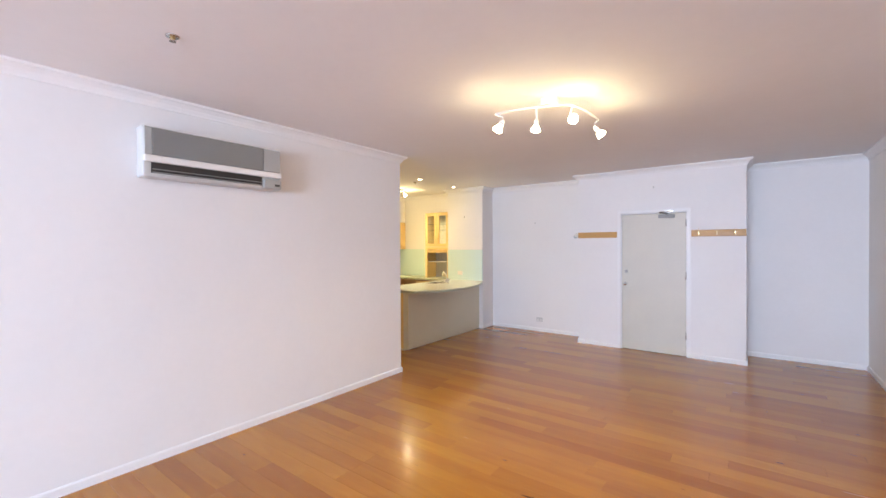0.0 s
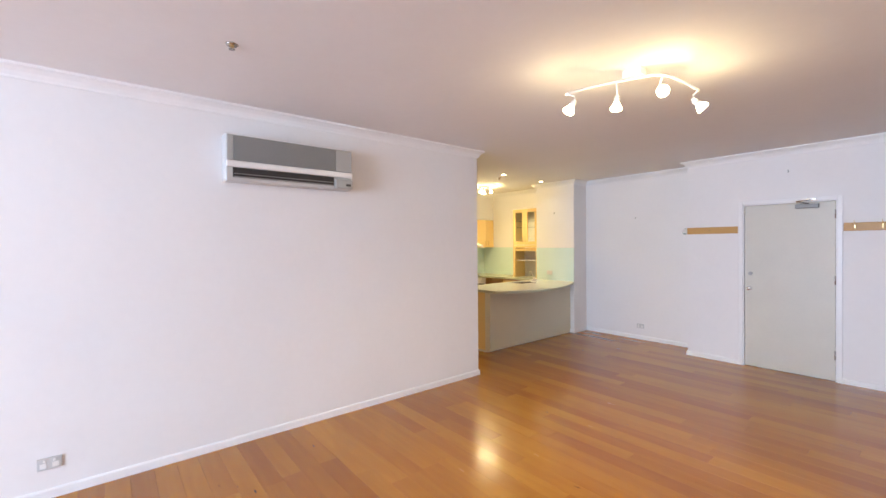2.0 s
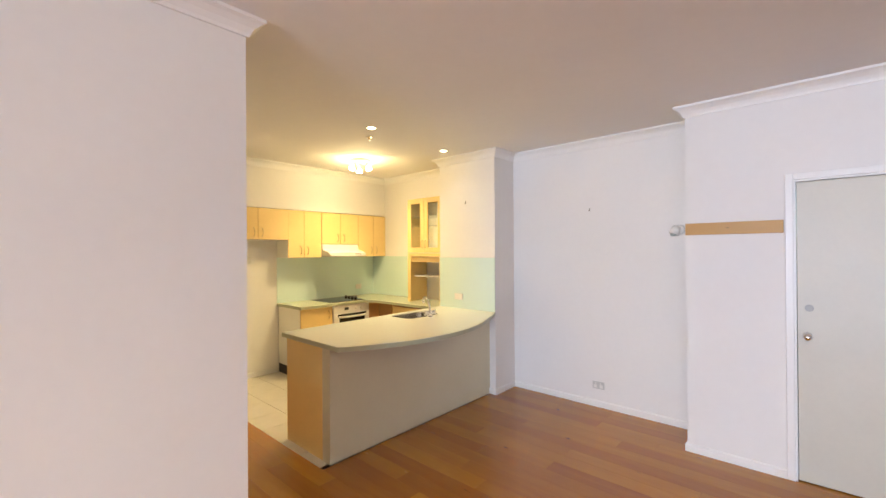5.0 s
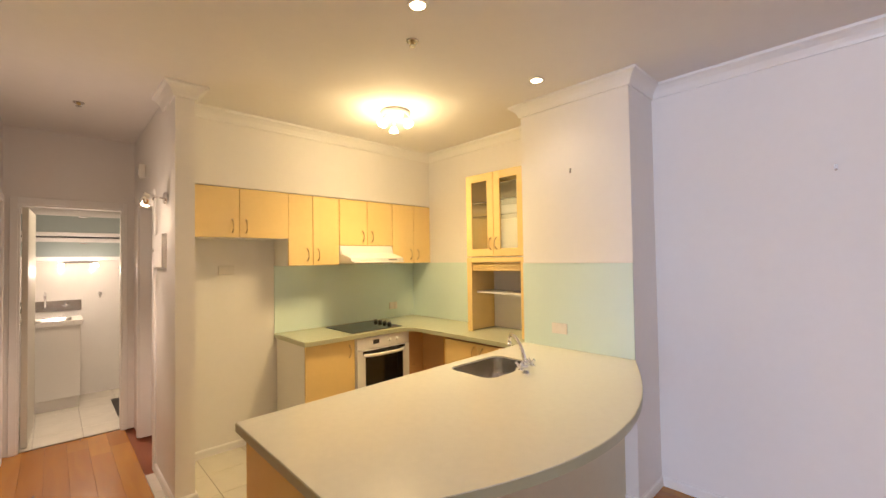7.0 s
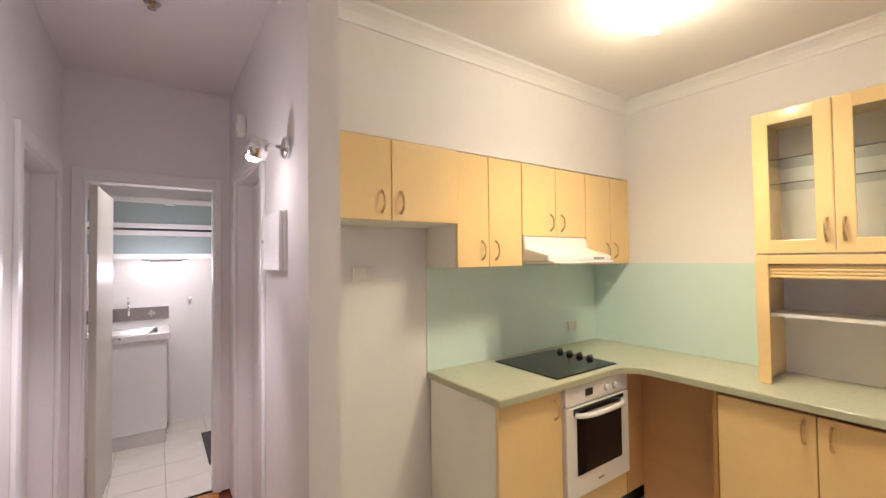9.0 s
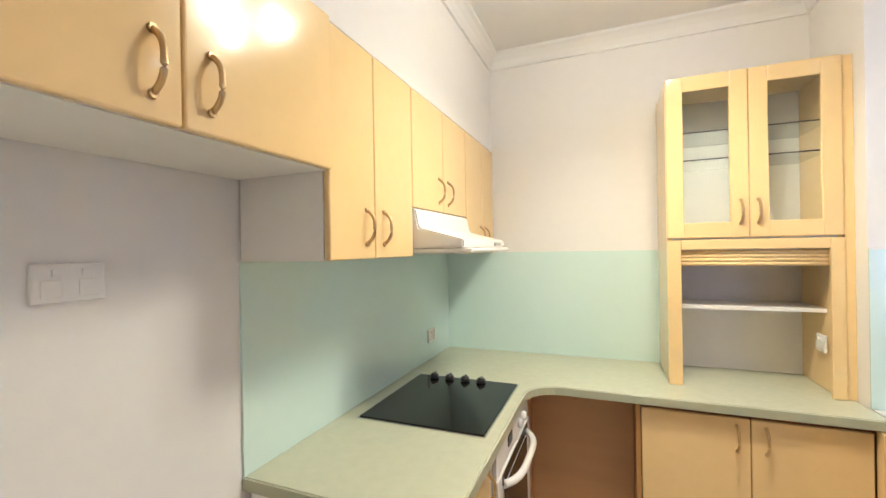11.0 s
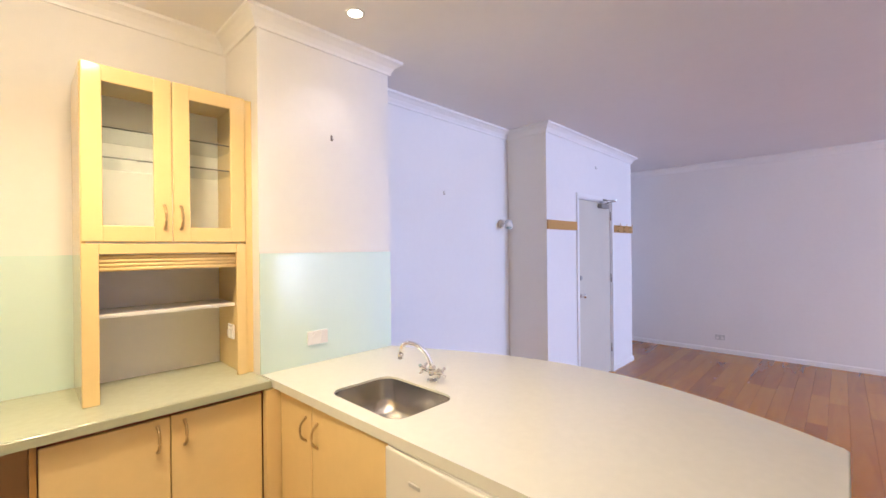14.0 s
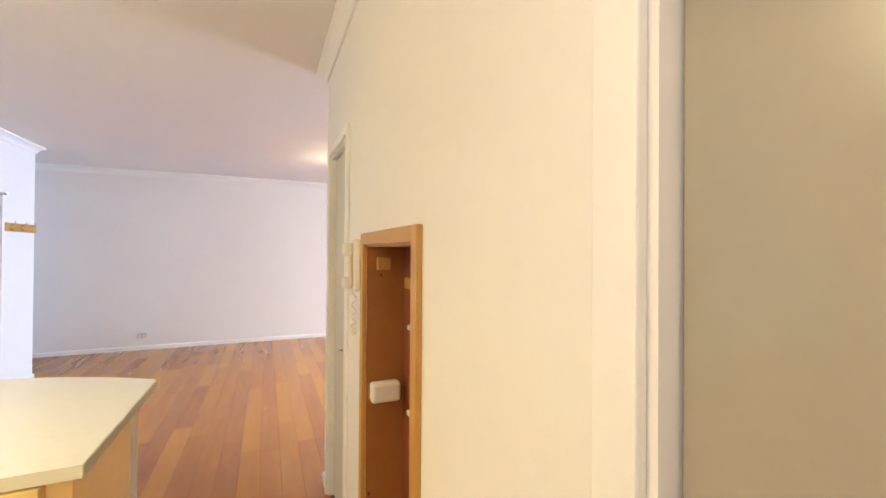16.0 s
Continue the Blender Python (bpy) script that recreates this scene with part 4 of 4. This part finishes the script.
def niche():
    n = thing("wall_niche", (-3.88, HALL_S, 0.45), "open recessed timber cupboard in the hall wall", "niche")
    y0 = HALL_S - 0.152
    b = B()
    fw = 0.045
    for a in ((NI0 - fw, NI0, 0.41, 1.59), (NI1, NI1 + fw, 0.41, 1.59), (NI0, NI1, 1.545, 1.59), (NI0, NI1, 0.41, 0.452)):
        box(a[0], a[1], HALL_S, HALL_S + 0.018, a[2], a[3], 0.003, bm=b)
    part("frame", b, M_PINE, n, "honey-stained timber frame")
    # the back's dark red includes the shade inside the recess
    part("back_panel", box(NI0 - 0.03, NI1 + 0.03, y0 - 0.012, y0, 0.43, 1.57), M_RED, n, "red-brown timber back, colour darkened for the niche's shade")
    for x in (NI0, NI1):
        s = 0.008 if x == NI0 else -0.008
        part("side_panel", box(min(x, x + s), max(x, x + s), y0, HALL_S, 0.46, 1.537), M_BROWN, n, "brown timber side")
    part("top_panel", box(NI0, NI1, y0, HALL_S, 1.537, 1.545), M_PINE, n)
    part("bottom_panel", box(NI0, NI1, y0, HALL_S, 0.452, 0.46), M_PINE, n)
    part("shelf_cleat", box(NI0 + 0.01, NI1 - 0.07, y0, y0 + 0.02, 1.375, 1.418, 0.002), M_PINE, n)
    for z in (1.235, 0.925):
        part("shelf", box(NI0 + 0.01, NI0 + 0.4, y0, y0 + 0.045, z, z + 0.016, 0.002), M_PLAST, n, "short cream shelf")
    part("junction_box", box(NI1 - 0.035, NI1 - 0.009, HALL_S - 0.09, HALL_S - 0.035, 1.445, 1.497, 0.005), M_PINE, n)
    part("meter_box", box(NI1 - 0.065, NI1 - 0.009, HALL_S - 0.125, HALL_S - 0.01, 0.93, 1.006, 0.012), M_PLAST, n, "cream plastic box")


niche()


def intercom():
    x = -3.40
    i = thing("intercom", (x, HALL_S, 1.3), "cream wall intercom handset with a coiled cord", "intercom")
    m = face("+y", x, HALL_S)
    part("base", box(-0.06, 0.06, 0, 0.03, 1.35, 1.57, 0.008), M_PLAST, i, m=m)
    b = box(-0.045, -0.005, 0.03, 0.055, 1.37, 1.55, 0.01)
    box(-0.05, 0.0, 0.03, 0.07, 1.50, 1.555, 0.01, bm=b)
    box(-0.05, 0.0, 0.03, 0.07, 1.36, 1.41, 0.01, bm=b)
    part("handset", b, M_PLAST, i, m=m)
    pts = [(-0.03 + 0.01 * math.cos(k * 1.1) + 0.02 * math.sin(math.pi * k / 60), 0.02 + 0.01 * math.sin(k * 1.1), 1.36 - 0.2 * math.sin(math.pi * k / 60)) for k in range(61)]
    part("cord", tube(pts, 0.003, seg=6), M_PLAST, i, m=m)


intercom()


def switchboard():
    s = thing("switchboard", (-5.44, HALL_N, 1.5), "white metal electrical switchboard on the hall wall", "switchboard")
    m = face("-y", 0, HALL_N)
    part("box", box(-5.59, -5.29, 0, 0.018, 1.52, 1.765, 0.003), M_TRIM, s, m=m)
    d = part("door", box(-5.588, -5.292, 0.0185, 0.032, 1.523, 1.762, 0.006, seg=3), M_TRIM, s, m=m)
    part("latch", cyl((-5.57, 0.032, 1.65), (0, 1, 0), 0.009, 0.009, 0.006), M_CHROME, d, m=m)


switchboard()


def detector():
    a = thing("motion_detector", (-6.2, HALL_N, 2.34), "small cream alarm sensor high on the hall wall", "alarm sensor")
    m = face("-y", -6.2, HALL_N, 2.34)
    part("case", box(-0.035, 0.035, 0, 0.05, -0.06, 0.06, 0.012), M_PLAST, a, m=m)
    part("lens", box(-0.022, 0.022, 0.045, 0.056, -0.04, 0.005, 0.006), M_WHITE, a, m=m)


detector()

# ---- laundry ----
LB = -8.5


def laundry():
    t = thing("laundry_trough", (-8.2, 4.4, 0), "white laundry cabinet with a steel trough", "laundry tub")
    y0, y1, xf = 4.05, 4.74, LB + 0.52
    part("cabinet", box(LB + 0.01, xf, y0, y1, 0.12, 0.898, 0.006), M_WHITE, t)
    part("plinth", box(LB + 0.05, xf - 0.04, y0 + 0.01, y1 - 0.01, 0, 0.119), M_WTILE, t)
    b = B()
    rim0, rim1 = rounded(LB + 0.01, xf + 0.02, y0 - 0.01, y1 + 0.02, 0.02), rounded(LB + 0.12, xf - 0.05, y0 + 0.08, y1 - 0.07, 0.05)
    part("top", slab_with_hole(rim0, rim1, 0.90, 0.95), M_WHITE, t)
    levels = ((0.0, 0.952), (0.01, 0.935), (0.03, 0.905))
    rings = [[b.verts.new((x, y, z)) for x, y in rounded(LB + 0.118 + i, xf - 0.048 - i, y0 + 0.078 + i, y1 - 0.068 - i, 0.05)] for i, z in levels]
    for a, c in zip(rings, rings[1:]):
        for k in range(len(a)):
            b.faces.new((a[k], a[(k + 1) % len(a)], c[(k + 1) % len(a)], c[k]))
    b.faces.new(rings[-1])
    part("bowl", b, M_STEEL, t, "stainless steel bowl")
    w = thing("wall_tap_set", (LB + 0.03, 4.42, 1.0), "chrome wall taps and spout on a steel plate", "tap")
    part("plate", box(LB + 0.015, LB + 0.02, 4.12, 4.76, 1.02, 1.14), M_STEEL, w)
    part("spout", tube([(LB + 0.02, 4.45, 1.07), (LB + 0.06, 4.45, 1.08), (LB + 0.07, 4.45, 1.21), (LB + 0.11, 4.45, 1.24), (LB + 0.16, 4.45, 1.20)], 0.011), M_CHROME, w)
    for y in (4.24, 4.62):
        b = cyl((LB + 0.02, y, 1.08), (1, 0, 0), 0.02, 0.014, 0.05)
        for k in range(4):
            a = radians(90 * k)
            tube([(LB + 0.075, y, 1.08), (LB + 0.075, y + 0.03 * math.cos(a), 1.085 + 0.03 * math.sin(a))], 0.008, bm=b)
        part("tap_handle", b, M_CHROME, w)
    for y in (4.93, 5.16):
        v = thing("washing_machine_tap", (LB + 0.02, y, 1.2), "small chrome washing machine tap on the tiles", "tap", "washing machine taps")
        b = cyl((LB + 0.015, y, 1.2), (1, 0, 0), 0.02, 0.016, 0.05)
        cyl((LB + 0.045, y, 1.2), (0, 0, -1), 0.01, 0.01, 0.05, bm=b)
        part("body", b, M_CHROME, v)
        part("handle", ball((LB + 0.08, y, 1.2), 0.022, squash=(0.6, 1, 1)), M_CHROME, v)
    for z0, z1 in ((1.60, 1.855), (1.875, 2.15)):
        c = thing("laundry_cabinet", (LB + 0.15, 4.7, z0), "white wall cabinet with a long frosted glass flap", "cabinet", "laundry wall cabinets")
        part("body", box(LB + 0.01, LB + 0.30, 4.10, 5.45, z0, z1), M_WHITE, c)
        f = B()
        for a in ((4.10, 5.45, z0, z0 + 0.045), (4.10, 5.45, z1 - 0.045, z1), (4.10, 4.15, z0 + 0.045, z1 - 0.045), (5.40, 5.45, z0 + 0.045, z1 - 0.045)):
            box(LB + 0.301, LB + 0.32, a[0], a[1], a[2], a[3], 0.002, bm=f)
        d = part("flap_frame", f, M_WHITE, c)
        part("pane", box(LB + 0.302, LB + 0.312, 4.15, 5.40, z0 + 0.045, z1 - 0.045), M_FROST, d, "grey-green frosted pane")
        part("handle", box(LB + 0.32, LB + 0.335, 4.72, 4.80, z1 - 0.06, z1 - 0.052, 0.002), M_CHROME, d)
    s = thing("under_cabinet_fitting", (LB + 0.25, 4.72, 1.57), "chrome fitting under the cabinet with two added bulbs for tile reflections", "light")
    part("bar", box(LB + 0.2, LB + 0.27, 4.55, 4.9, 1.572, 1.599, 0.006), M_CHROME, s)
    # glowing balls imitate two bright reflections in the tiles; the lamps are added fill
    for y in (4.58, 4.88):
        part("bulb", ball((LB + 0.24, y, 1.545), 0.026), M_BULB, s)
        lamp("laundry_fill_light", "POINT", (LB + 0.45, y, 1.48), 3.5, (1.0, 0.82, 0.66), 0.03)
    mt = thing("door_mat", (-7.6, 5.15, 0), "dark brown mat on the laundry tiles", "mat")
    part("mat", box(-8.0, -7.3, 5.0, 5.35, 0.0, 0.012, 0.004), M_DARK, mt)


laundry()

# ---- floors, last ----
floor = solid("floor", box(-8.65, EAST, SOUTH, 7.8, -0.1, -0.022), M_RED, "glossy honey-brown timber board floor", "floor")
RND = random.Random(4)
plank_mesh = {}


def piece(name, w, h, z0, z1, material, at, parent, bev):
    key = (name, round(w, 3), round(h, 3))
    if key not in plank_mesh:
        bm = B()
        v = [bm.verts.new((sx * (w / 2 - i), sy * (h / 2 - i), z)) for z, i in ((z0, 0), (z1 - bev, 0), (z1, bev)) for sx, sy in ((-1, -1), (1, -1), (1, 1), (-1, 1))]
        for a in (0, 4):
            for k in range(4):
                bm.faces.new((v[a + k], v[a + (k + 1) % 4], v[a + 4 + (k + 1) % 4], v[a + 4 + k]))
        bm.faces.new(v[8:12])
        me = bpy.data.meshes.new(name)
        bm.to_mesh(me)
        bm.free()
        me.materials.append(material)
        plank_mesh[key] = me
    o = new(name, plank_mesh[key])
    o.location = at
    o.parent = parent
    return o


PW = 0.135
LENGTHS = (0.9, 1.2, 1.5, 1.8, 2.1)


def boards(x0, x1, y):
    x = x0
    first = True
    while x < x1 - 1e-4:
        l = RND.choice(LENGTHS) * (RND.choice((0.35, 0.6, 0.85)) if first else 1)
        first = False
        l = min(round(l, 2), x1 - x)
        if x1 - x - l < 0.3:
            l = x1 - x
        piece("plank", l - 0.0008, PW - 0.0008, -0.022, 0.0, M_FLOOR, (x + l / 2, y + PW / 2, 0), floor, 0.0004)
        x += l


TY = SOUTH + PW * math.ceil((5.0 - SOUTH) / PW)
y = SOUTH
while y < REC:
    if y < HALL_S - PW / 2:
        boards(WX, EAST, y)
    elif y < TY - 0.01:
        boards(END - 0.05, EAST, y)
    else:
        boards(-3.08, EX0 if y > EY else EAST, y) if y < DIN else None
        if y > EY:
            boards(EX1, EAST, y)
    y += PW
tile_floor = solid("floor_kitchen", box(KW, -3.08, TY, KN, -0.022, -0.006), M_GROUT, "cream ceramic floor tiles in the kitchen", "floor")
for i in range(8):
    for j in range(8):
        piece("tile", 0.326, 0.326, -0.006, 0.0, M_TILE, (KW + 0.16 + 0.33 * i, TY + 0.165 + 0.33 * j, 0), tile_floor, 0.002) if KW + 0.33 * (i + 1) < -3.0 and TY + 0.33 * (j + 1) < 7.7 else None
tile_l = solid("floor_laundry", box(-8.5, END - 0.05, 3.4, 5.9, -0.022, -0.006), M_GROUT, "pale square laundry floor tiles", "floor")
for i in range(5):
    for j in range(7):
        piece("tile", 0.326, 0.326, -0.006, 0.0, M_WTILE, (-8.45 + 0.11 + 0.33 * i, 3.4 + 0.165 + 0.33 * j, 0), tile_l, 0.002)
